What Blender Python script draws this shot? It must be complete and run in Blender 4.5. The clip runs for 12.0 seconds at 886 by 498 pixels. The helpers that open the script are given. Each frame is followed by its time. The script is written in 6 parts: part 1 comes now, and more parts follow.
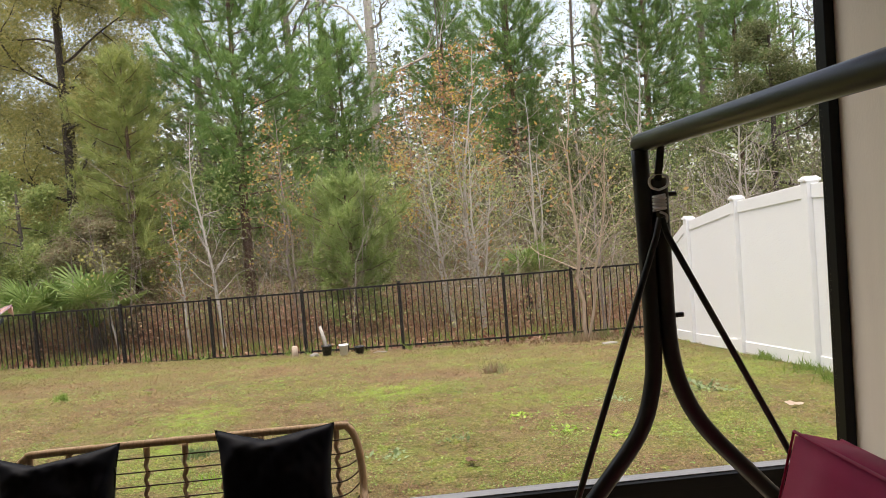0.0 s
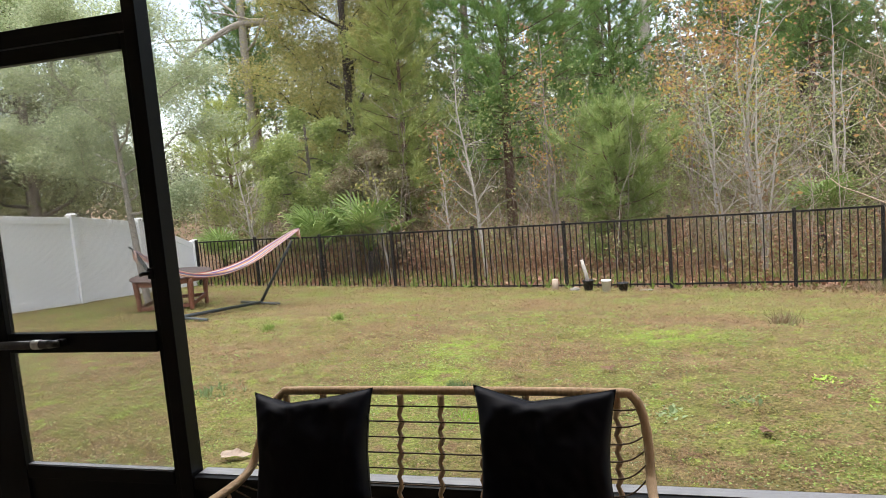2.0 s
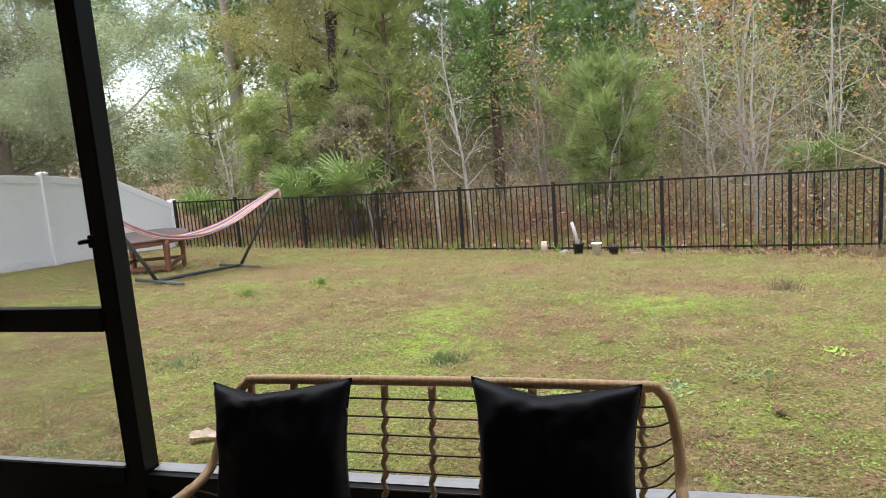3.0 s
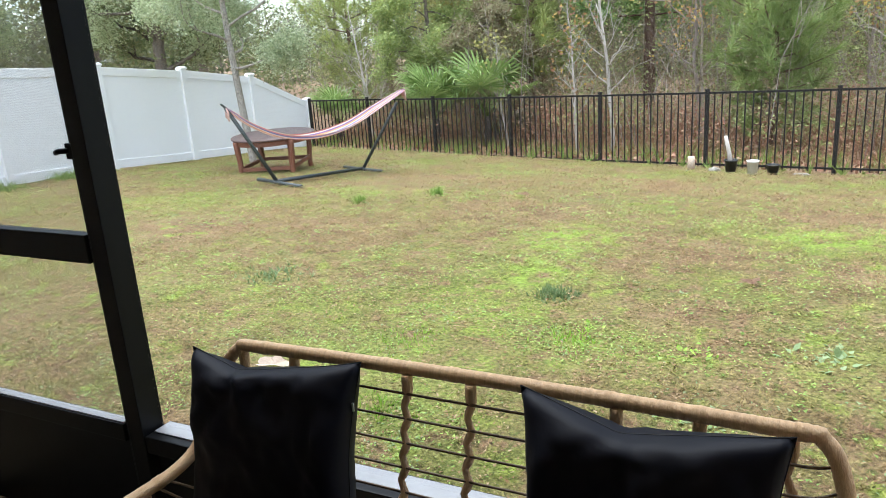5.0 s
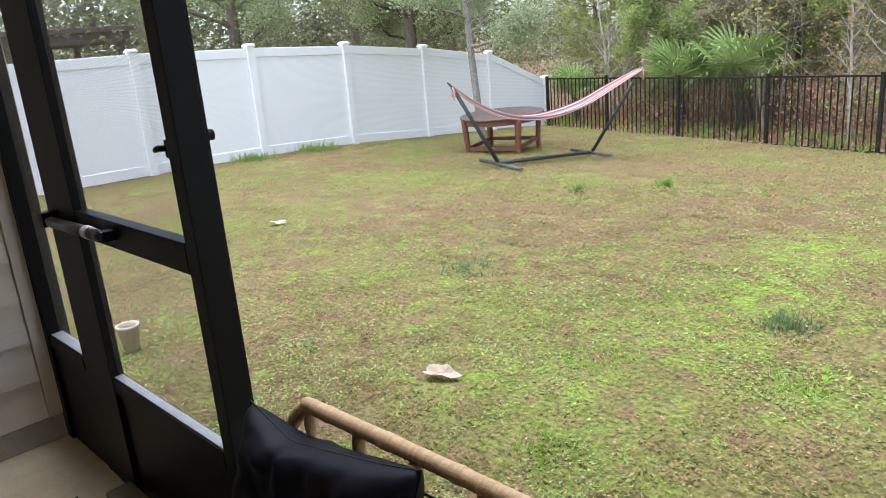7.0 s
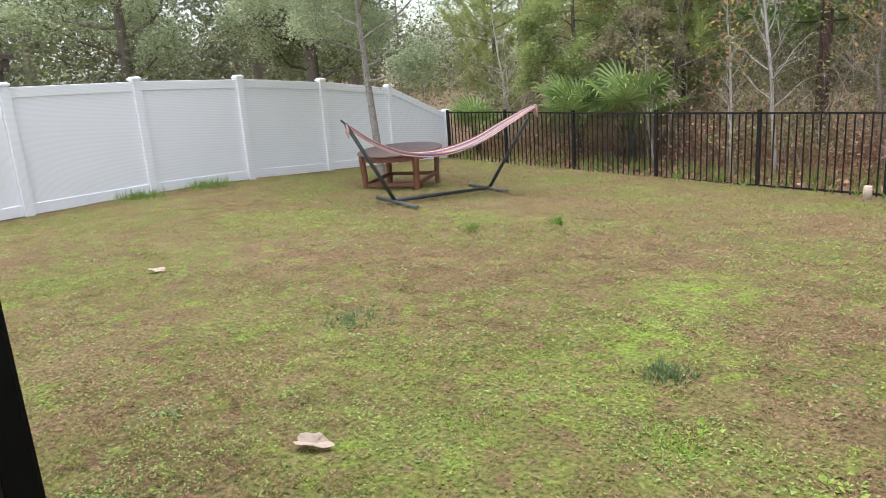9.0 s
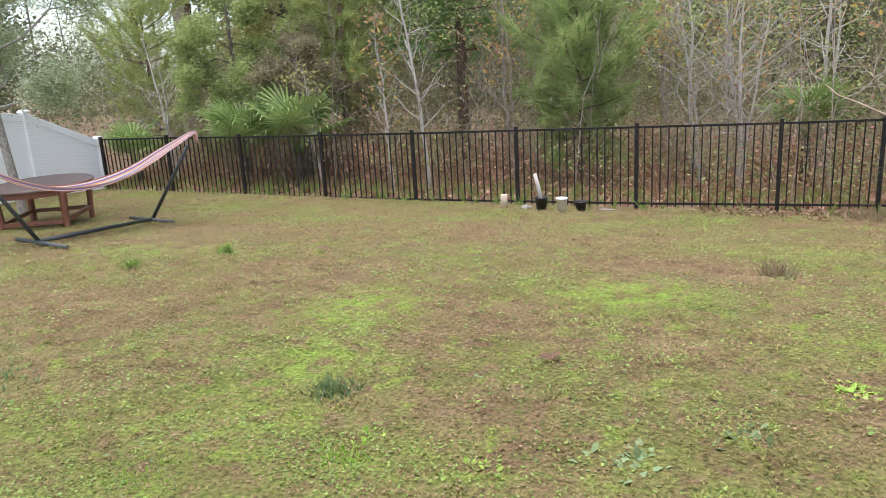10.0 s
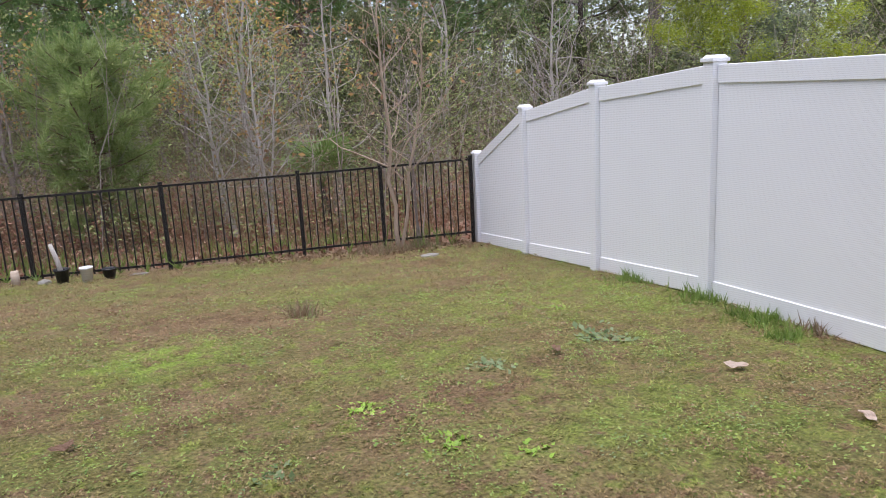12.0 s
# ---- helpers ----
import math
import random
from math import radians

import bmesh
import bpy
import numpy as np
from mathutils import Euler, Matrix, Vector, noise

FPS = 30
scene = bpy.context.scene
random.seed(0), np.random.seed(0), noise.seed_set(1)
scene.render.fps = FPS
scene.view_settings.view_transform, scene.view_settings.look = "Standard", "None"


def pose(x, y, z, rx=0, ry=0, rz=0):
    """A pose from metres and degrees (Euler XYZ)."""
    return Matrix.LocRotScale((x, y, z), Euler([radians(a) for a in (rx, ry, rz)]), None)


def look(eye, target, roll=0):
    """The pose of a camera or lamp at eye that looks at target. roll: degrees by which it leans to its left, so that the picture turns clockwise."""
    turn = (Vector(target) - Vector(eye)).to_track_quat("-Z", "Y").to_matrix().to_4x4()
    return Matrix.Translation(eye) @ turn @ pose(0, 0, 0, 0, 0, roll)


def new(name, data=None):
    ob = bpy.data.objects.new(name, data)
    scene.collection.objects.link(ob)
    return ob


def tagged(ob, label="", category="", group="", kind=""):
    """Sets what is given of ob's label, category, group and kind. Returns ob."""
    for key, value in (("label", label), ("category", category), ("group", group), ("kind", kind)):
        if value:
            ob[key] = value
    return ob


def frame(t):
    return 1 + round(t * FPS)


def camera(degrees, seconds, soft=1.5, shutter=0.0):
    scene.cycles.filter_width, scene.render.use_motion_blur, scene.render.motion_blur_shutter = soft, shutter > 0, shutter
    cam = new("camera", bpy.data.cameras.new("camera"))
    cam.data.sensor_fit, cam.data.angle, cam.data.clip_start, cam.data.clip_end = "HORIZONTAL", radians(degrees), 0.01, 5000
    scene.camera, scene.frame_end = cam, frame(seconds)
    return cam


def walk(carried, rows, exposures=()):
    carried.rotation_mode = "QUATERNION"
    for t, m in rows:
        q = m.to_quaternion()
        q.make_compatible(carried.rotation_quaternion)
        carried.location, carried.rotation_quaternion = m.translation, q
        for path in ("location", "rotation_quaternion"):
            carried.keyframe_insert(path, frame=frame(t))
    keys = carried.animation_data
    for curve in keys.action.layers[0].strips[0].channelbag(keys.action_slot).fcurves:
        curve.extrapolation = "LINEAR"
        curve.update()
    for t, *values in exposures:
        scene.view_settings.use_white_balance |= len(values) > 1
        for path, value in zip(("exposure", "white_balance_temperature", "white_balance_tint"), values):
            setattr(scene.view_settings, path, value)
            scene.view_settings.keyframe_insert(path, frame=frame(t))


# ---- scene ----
cam = camera(61.8, 12.0, soft=0.5)
PATH = [
    (0, (-0.28, 0.055, 1.489), (-0.153, 2.049, 1.4), -4.5),
    (0.5, (-0.356, 0.187, 1.485), (-0.441, 2.181, 1.352), -4.4),
    (1, (-0.391, 0.323, 1.465), (-0.691, 2.294, 1.304), -5.0),
    (1.5, (-0.375, 0.476, 1.465), (-0.883, 2.401, 1.279), -5.6),
    (2, (-0.401, 0.587, 1.454), (-0.969, 2.493, 1.237), -4.7),
    (2.5, (-0.493, 0.758, 1.451), (-1.024, 2.67, 1.198), -4.0),
    (3, (-0.525, 0.94, 1.428), (-1.058, 2.84, 1.103), -4.4),
    (3.2, (-0.516, 1.033, 1.422), (-1.098, 2.914, 1.075), -4.4),
    (4.8, (-0.599, 1.583, 1.368), (-1.379, 3.349, 0.843), -3.5),
    (5, (-0.552, 1.63, 1.368), (-1.432, 3.34, 0.82), -3.9),
    (5.5, (-0.52, 1.779, 1.36), (-1.603, 3.358, 0.78), -4.3),
    (6, (-0.564, 1.906, 1.362), (-1.76, 3.402, 0.787), -4.3),
    (6.5, (-0.622, 2.019, 1.358), (-1.931, 3.412, 0.769), -4.9),
    (6.7, (-0.624, 2.07, 1.347), (-1.992, 3.407, 0.765), -4.9),
    (8.3, (-0.616, 2.332, 1.427), (-2.017, 3.672, 0.934), -4.2),
    (8.5, (-0.624, 2.338, 1.43), (-2.001, 3.702, 0.934), -4.1),
    (9, (-0.607, 2.388, 1.43), (-1.824, 3.892, 0.924), -4.1),
    (9.5, (-0.561, 2.443, 1.419), (-1.46, 4.154, 0.904), -3.8),
    (10, (-0.453, 2.404, 1.463), (-0.927, 4.28, 0.958), -3.3),
    (10.5, (-0.356, 2.416, 1.469), (-0.357, 4.36, 1.001), -2.6),
    (11, (-0.268, 2.413, 1.468), (0.173, 4.315, 1.032), -2.0),
    (11.5, (-0.202, 2.39, 1.462), (0.527, 4.205, 1.04), -2.3),
    (12, (-0.221, 2.392, 1.457), (0.459, 4.224, 1.032), -3.0),
]
EXPOSURES = [(0, 1.8, 6950, 14), (1.5, 1.93, 6640, 11), (3, 1.97, 6310, 11), (4.8, 2.36, 5880, 6), (6.5, 2.3, 5870, 8), (8.4, 1.9, 6080, 12), (9.4, 1.81, 6260, 12), (10, 1.89, 6080, 12), (10.5, 1.78, 5830, 11), (11, 1.55, 5760, 15), (12, 1.4, 5950, 19)]
walk(cam, [(t, look(eye, target, roll)) for t, eye, target, roll in PATH], EXPOSURES)

# ---- world and light ----
world = bpy.data.worlds.new("overcast_sky")
scene.world = world
world.use_nodes = True
wn = world.node_tree
sky = wn.nodes.new("ShaderNodeTexSky")
sky.sky_type = "NISHITA"
sky.sun_disc = False
sky.sun_elevation = radians(62)
sky.sun_rotation = radians(165)
sky.air_density = 1.0
sky.dust_density = 1.5
grey = wn.nodes.new("ShaderNodeHueSaturation")
grey.inputs["Saturation"].default_value = 0.6
wn.links.new(sky.outputs["Color"], grey.inputs["Color"])
wn.links.new(grey.outputs["Color"], wn.nodes["Background"].inputs["Color"])
wn.nodes["Background"].inputs["Strength"].default_value = 0.095

sun = new("sun", bpy.data.lights.new("sun", "SUN"))
sun.data.energy = 1.65
sun.data.angle = radians(60)
sun.data.color = (1.0, 0.96, 0.9)
sun.matrix_world = look((-6, 11, 28), (0, 6, 0))


# ---- materials ----
def material(name, colour, rough=0.6, metal=0.0, colour2=None, scale=8.0, amount=0.5, bump=0.0, bump_scale=60.0,
             island=0.0, spec=0.5, stretch=(1, 1, 1), sheen=0.0):
    m = bpy.data.materials.new(name)
    m.use_nodes = True
    nt = m.node_tree
    b = nt.nodes["Principled BSDF"]
    b.inputs["Roughness"].default_value = rough
    b.inputs["Metallic"].default_value = metal
    b.inputs["Specular IOR Level"].default_value = spec
    if sheen:
        b.inputs["Sheen Weight"].default_value = sheen
    tc = nt.nodes.new("ShaderNodeTexCoord")
    mp = nt.nodes.new("ShaderNodeMapping")
    mp.inputs["Scale"].default_value = stretch
    nt.links.new(tc.outputs["Object"], mp.inputs["Vector"])
    n1 = nt.nodes.new("ShaderNodeTexNoise")
    n1.inputs["Scale"].default_value = scale
    n1.inputs["Detail"].default_value = 6
    n1.inputs["Roughness"].default_value = 0.65
    nt.links.new(mp.outputs["Vector"], n1.inputs["Vector"])
    ramp = nt.nodes.new("ShaderNodeMapRange")
    ramp.inputs["From Min"].default_value = 0.32
    ramp.inputs["From Max"].default_value = 0.68
    ramp.inputs["To Max"].default_value = amount
    nt.links.new(n1.outputs["Fac"], ramp.inputs["Value"])
    mix = nt.nodes.new("ShaderNodeMix")
    mix.data_type = "RGBA"
    c2 = colour2 or tuple(c * 0.7 for c in colour)
    mix.inputs["A"].default_value = (*colour, 1)
    mix.inputs["B"].default_value = (*c2, 1)
    nt.links.new(ramp.outputs["Result"], mix.inputs["Factor"])
    out = mix.outputs["Result"]
    if island:
        geo = nt.nodes.new("ShaderNodeNewGeometry")
        hsv = nt.nodes.new("ShaderNodeHueSaturation")
        r1 = nt.nodes.new("ShaderNodeMapRange")
        r1.inputs["To Min"].default_value = 1 - island
        r1.inputs["To Max"].default_value = 1 + island
        nt.links.new(geo.outputs["Random Per Island"], r1.inputs["Value"])
        nt.links.new(r1.outputs["Result"], hsv.inputs["Value"])
        nt.links.new(out, hsv.inputs["Color"])
        out = hsv.outputs["Color"]
    nt.links.new(out, b.inputs["Base Color"])
    if bump:
        n2 = nt.nodes.new("ShaderNodeTexNoise")
        n2.inputs["Scale"].default_value = bump_scale
        n2.inputs["Detail"].default_value = 4
        nt.links.new(mp.outputs["Vector"], n2.inputs["Vector"])
        bp = nt.nodes.new("ShaderNodeBump")
        bp.inputs["Strength"].default_value = bump
        bp.inputs["Distance"].default_value = 0.01
        nt.links.new(n2.outputs["Fac"], bp.inputs["Height"])
        nt.links.new(bp.outputs["Normal"], b.inputs["Normal"])
    return m


def leaf_material(name, a, b2, c, rough=0.55, through_light=0.45):
    """Leaves in three tones, picked leaf by leaf, that let some light through."""
    m = bpy.data.materials.new(name)
    m.use_nodes = True
    nt = m.node_tree
    bs = nt.nodes["Principled BSDF"]
    bs.inputs["Roughness"].default_value = rough
    bs.inputs["Specular IOR Level"].default_value = 0.25
    geo = nt.nodes.new("ShaderNodeNewGeometry")
    ramp = nt.nodes.new("ShaderNodeValToRGB")
    ramp.color_ramp.elements[0].color = (*a, 1)
    ramp.color_ramp.elements[1].color = (*c, 1)
    mid = ramp.color_ramp.elements.new(0.55)
    mid.color = (*b2, 1)
    nt.links.new(geo.outputs["Random Per Island"], ramp.inputs["Fac"])
    info = nt.nodes.new("ShaderNodeObjectInfo")
    rng = nt.nodes.new("ShaderNodeMapRange")
    rng.inputs["To Min"].default_value = 1.0
    rng.inputs["To Max"].default_value = 1.35
    nt.links.new(info.outputs["Random"], rng.inputs["Value"])
    hsv = nt.nodes.new("ShaderNodeHueSaturation")
    nt.links.new(rng.outputs["Result"], hsv.inputs["Value"])
    nt.links.new(ramp.outputs["Color"], hsv.inputs["Color"])
    nt.links.new(hsv.outputs["Color"], bs.inputs["Base Color"])
    tr = nt.nodes.new("ShaderNodeBsdfTranslucent")
    nt.links.new(hsv.outputs["Color"], tr.inputs["Color"])
    mx = nt.nodes.new("ShaderNodeMixShader")
    mx.inputs["Fac"].default_value = through_light
    nt.links.new(bs.outputs["BSDF"], mx.inputs[1])
    nt.links.new(tr.outputs["BSDF"], mx.inputs[2])
    nt.links.new(mx.outputs["Shader"], nt.nodes["Material Output"].inputs["Surface"])
    return m


# patches of fresh growth in the lawn: x, y, radius x, radius y, strength
PATCHES = [(-2.2, 7.0, 0.45, 0.6, 0.95), (-2.1, 6.0, 0.35, 0.5, 0.9), (-0.4, 7.55, 0.6, 0.45, 1.0), (-2.2, 5.2, 0.6, 0.4, 0.6), (-2.5, 4.3, 0.9, 0.45, 0.5), (-1.4, 4.9, 0.6, 0.4, 0.5), (-3.4, 4.9, 0.7, 0.5, 0.45), (-0.2, 4.9, 0.6, 0.4, 0.4),
           (-5.2, 8.6, 0.9, 0.35, 0.4), (-7.0, 7.6, 1.2, 0.6, 0.4), (0.9, 6.6, 0.8, 0.4, 0.55), (3.5, 5.6, 0.5, 1.2, 0.6), (2.4, 7.7, 1.0, 0.8, 0.55), (1.6, 5.2, 1.0, 0.5, 0.5), (3.3, 7.6, 0.5, 1.4, 0.6), (1.2, 9.6, 1.2, 0.5, 0.45), (-4.2, 5.2, 0.8, 0.4, 0.35)]
# patches of dry straw
DRY_PATCHES = [(-0.4, 10.0, 1.8, 0.6, 0.9), (-3.1, 7.8, 0.8, 0.6, 0.8), (-4.4, 6.9, 1.0, 0.5, 0.7), (-4.7, 10.0, 2.2, 0.9, 1.0), (-2.2, 10.6, 1.8, 0.6, 0.9),
               (2.2, 6.7, 0.8, 0.3, 0.4), (0.62, 8.3, 0.6, 0.38, 1.0), (0.1, 8.8, 0.8, 0.4, 0.8), (-6.5, 9.5, 1.6, 0.8, 0.5), (-1.0, 4.6, 0.5, 0.25, 0.3)]


def lawn_colour(nt):
    """Straw-brown and green turf by the place on the ground; returns the colour socket."""
    geo = nt.nodes.new("ShaderNodeNewGeometry")
    flat = nt.nodes.new("ShaderNodeMapping")
    flat.inputs["Scale"].default_value = (1, 1, 0)
    nt.links.new(geo.outputs["Position"], flat.inputs["Vector"])

    def noise_at(scale, detail, lo, hi):
        n = nt.nodes.new("ShaderNodeTexNoise")
        n.inputs["Scale"].default_value = scale
        n.inputs["Detail"].default_value = detail
        n.inputs["Roughness"].default_value = 0.6
        nt.links.new(flat.outputs["Vector"], n.inputs["Vector"])
        r = nt.nodes.new("ShaderNodeMapRange")
        r.inputs["From Min"].default_value = lo
        r.inputs["From Max"].default_value = hi
        nt.links.new(n.outputs["Fac"], r.inputs["Value"])
        return r.outputs["Result"]

    def mixed(fac, a, b2):
        m = nt.nodes.new("ShaderNodeMix")
        m.data_type = "RGBA"
        for sock, v in (("A", a), ("B", b2)):
            if isinstance(v, tuple):
                m.inputs[sock].default_value = (*v, 1)
            else:
                nt.links.new(v, m.inputs[sock])
        nt.links.new(fac, m.inputs["Factor"])
        return m.outputs["Result"]

    straw = mixed(noise_at(3.0, 5, 0.35, 0.65), (0.285, 0.20, 0.105), (0.20, 0.125, 0.07))
    green = mixed(noise_at(5.0, 5, 0.3, 0.7), (0.235, 0.25, 0.06), (0.155, 0.185, 0.048))
    col = mixed(noise_at(0.65, 10, 0.41, 0.65), straw, green)
    col = mixed(noise_at(6.5, 8, 0.50, 0.60), col, straw)
    col = mixed(noise_at(4.6, 8, 0.55, 0.66), col, (0.255, 0.30, 0.065))
    col = mixed(noise_at(17.0, 6, 0.52, 0.68), col, (0.14, 0.165, 0.045))

    def patched(places, lo, hi):
        total = None
        for px, py, rx, ry, power in places:
            mp = nt.nodes.new("ShaderNodeMapping")
            mp.vector_type = "TEXTURE"
            mp.inputs["Location"].default_value = (px, py, 0)
            mp.inputs["Scale"].default_value = (rx, ry, 1)
            nt.links.new(flat.outputs["Vector"], mp.inputs["Vector"])
            ln = nt.nodes.new("ShaderNodeVectorMath")
            ln.operation = "LENGTH"
            nt.links.new(mp.outputs["Vector"], ln.inputs[0])
            r = nt.nodes.new("ShaderNodeMapRange")
            r.interpolation_type = "SMOOTHSTEP"
            r.inputs["From Min"].default_value = 1.5
            r.inputs["From Max"].default_value = 0.2
            r.inputs["To Max"].default_value = power
            nt.links.new(ln.outputs["Value"], r.inputs["Value"])
            if total is None:
                total = r.outputs["Result"]
            else:
                mxm = nt.nodes.new("ShaderNodeMath")
                mxm.operation = "MAXIMUM"
                nt.links.new(total, mxm.inputs[0])
                nt.links.new(r.outputs["Result"], mxm.inputs[1])
                total = mxm.outputs["Value"]
        broken = nt.nodes.new("ShaderNodeMath")
        broken.operation = "MULTIPLY"
        nt.links.new(total, broken.inputs[0])
        nt.links.new(noise_at(7.0, 8, lo, hi), broken.inputs[1])
        return broken.outputs["Value"]

    col = mixed(patched(DRY_PATCHES, 0.34, 0.56), col, straw)
    return mixed(patched(PATCHES, 0.38, 0.60), col, (0.26, 0.36, 0.06)), noise_at


def turf_material():
    m = bpy.data.materials.new("turf")
    m.use_nodes = True
    nt = m.node_tree
    b = nt.nodes["Principled BSDF"]
    b.inputs["Roughness"].default_value = 0.9
    b.inputs["Specular IOR Level"].default_value = 0.15
    col, noise_at = lawn_colour(nt)
    # bare litter-covered soil behind the fence line
    geo = nt.nodes.new("ShaderNodeNewGeometry")
    sep = nt.nodes.new("ShaderNodeSeparateXYZ")
    nt.links.new(geo.outputs["Position"], sep.inputs["Vector"])
    ma = nt.nodes.new("ShaderNodeMath")
    ma.operation = "MULTIPLY_ADD"
    ma.inputs[1].default_value = 0.215
    nt.links.new(sep.outputs["X"], ma.inputs[0])
    nt.links.new(sep.outputs["Y"], ma.inputs[2])
    edge = nt.nodes.new("ShaderNodeMath")
    edge.operation = "ADD"
    nt.links.new(ma.outputs["Value"], edge.inputs[0])
    wob = nt.nodes.new("ShaderNodeMath")
    wob.operation = "MULTIPLY"
    wob.inputs[1].default_value = 0.5
    nt.links.new(noise_at(1.5, 5, 0.3, 0.7), wob.inputs[0])
    nt.links.new(wob.outputs["Value"], edge.inputs[1])
    mr = nt.nodes.new("ShaderNodeMapRange")
    mr.inputs["From Min"].default_value = 13.45
    mr.inputs["From Max"].default_value = 13.75
    nt.links.new(edge.outputs["Value"], mr.inputs["Value"])
    litter = nt.nodes.new("ShaderNodeMix")
    litter.data_type = "RGBA"
    litter.inputs["A"].default_value = (0.22, 0.13, 0.08, 1)
    litter.inputs["B"].default_value = (0.40, 0.29, 0.19, 1)
    nt.links.new(noise_at(7.0, 8, 0.35, 0.65), litter.inputs["Factor"])
    mix = nt.nodes.new("ShaderNodeMix")
    mix.data_type = "RGBA"
    nt.links.new(mr.outputs["Result"], mix.inputs["Factor"])
    nt.links.new(col, mix.inputs["A"])
    nt.links.new(litter.outputs["Result"], mix.inputs["B"])
    fine = nt.nodes.new("ShaderNodeHueSaturation")
    fr = nt.nodes.new("ShaderNodeMapRange")
    fr.inputs["To Min"].default_value = 0.3
    fr.inputs["To Max"].default_value = 1.25
    nt.links.new(noise_at(42.0, 6, 0.3, 0.7), fr.inputs["Value"])
    nt.links.new(fr.outputs["Result"], fine.inputs["Value"])
    nt.links.new(mix.outputs["Result"], fine.inputs["Color"])
    nt.links.new(fine.outputs["Color"], b.inputs["Base Color"])
    bp = nt.nodes.new("ShaderNodeBump")
    bp.inputs["Strength"].default_value = 0.8
    bp.inputs["Distance"].default_value = 0.03
    nt.links.new(noise_at(30.0, 8, 0.2, 0.8), bp.inputs["Height"])
    nt.links.new(bp.outputs["Normal"], b.inputs["Normal"])
    return m


def blade_material():
    m = bpy.data.materials.new("grass_blades")
    m.use_nodes = True
    nt = m.node_tree
    b = nt.nodes["Principled BSDF"]
    b.inputs["Roughness"].default_value = 0.6
    b.inputs["Specular IOR Level"].default_value = 0.2
    col, _ = lawn_colour(nt)
    geo = nt.nodes.new("ShaderNodeNewGeometry")
    r = nt.nodes.new("ShaderNodeMapRange")
    r.inputs["To Min"].default_value = 0.85
    r.inputs["To Max"].default_value = 1.75
    nt.links.new(geo.outputs["Random Per Island"], r.inputs["Value"])
    hsv = nt.nodes.new("ShaderNodeHueSaturation")
    nt.links.new(r.outputs["Result"], hsv.inputs["Value"])
    nt.links.new(col, hsv.inputs["Color"])
    nt.links.new(hsv.outputs["Color"], b.inputs["Base Color"])
    tr = nt.nodes.new("ShaderNodeBsdfTranslucent")
    nt.links.new(hsv.outputs["Color"], tr.inputs["Color"])
    mx = nt.nodes.new("ShaderNodeMixShader")
    mx.inputs["Fac"].default_value = 0.4
    nt.links.new(b.outputs["BSDF"], mx.inputs[1])
    nt.links.new(tr.outputs["BSDF"], mx.inputs[2])
    nt.links.new(mx.outputs["Shader"], nt.nodes["Material Output"].inputs["Surface"])
    return m


def screen_material(name="insect_screen", cover=0.10, tone=0.30):
    m = bpy.data.materials.new(name)
    m.use_nodes = True
    nt = m.node_tree
    b = nt.nodes["Principled BSDF"]
    b.inputs["Base Color"].default_value = (tone, tone, tone, 1)
    b.inputs["Roughness"].default_value = 0.6
    tr = nt.nodes.new("ShaderNodeBsdfTransparent")
    mx = nt.nodes.new("ShaderNodeMixShader")
    # woven threads, 1.8 mm apart in height and 1.4 mm across
    geo = nt.nodes.new("ShaderNodeNewGeometry")
    sep = nt.nodes.new("ShaderNodeSeparateXYZ")
    nt.links.new(geo.outputs["Position"], sep.inputs["Vector"])
    last = None
    for axis, step, share in (("Z", 0.0018, 0.45), ("X", 0.0014, 0.3)):
        ph = nt.nodes.new("ShaderNodeMath")
        ph.operation = "MULTIPLY"
        ph.inputs[1].default_value = 2 * math.pi / step
        nt.links.new(sep.outputs[axis], ph.inputs[0])
        si = nt.nodes.new("ShaderNodeMath")
        si.operation = "SINE"
        nt.links.new(ph.outputs["Value"], si.inputs[0])
        ma = nt.nodes.new("ShaderNodeMath")
        ma.operation = "MULTIPLY_ADD"
        ma.inputs[1].default_value = cover * share
        ma.inputs[2].default_value = cover
        if last:
            nt.links.new(last, ma.inputs[2])
        nt.links.new(si.outputs["Value"], ma.inputs[0])
        last = ma.outputs["Value"]
    nt.links.new(last, mx.inputs["Fac"])
    nt.links.new(tr.outputs["BSDF"], mx.inputs[1])
    nt.links.new(b.outputs["BSDF"], mx.inputs[2])
    nt.links.new(mx.outputs["Shader"], nt.nodes["Material Output"].inputs["Surface"])
    return m


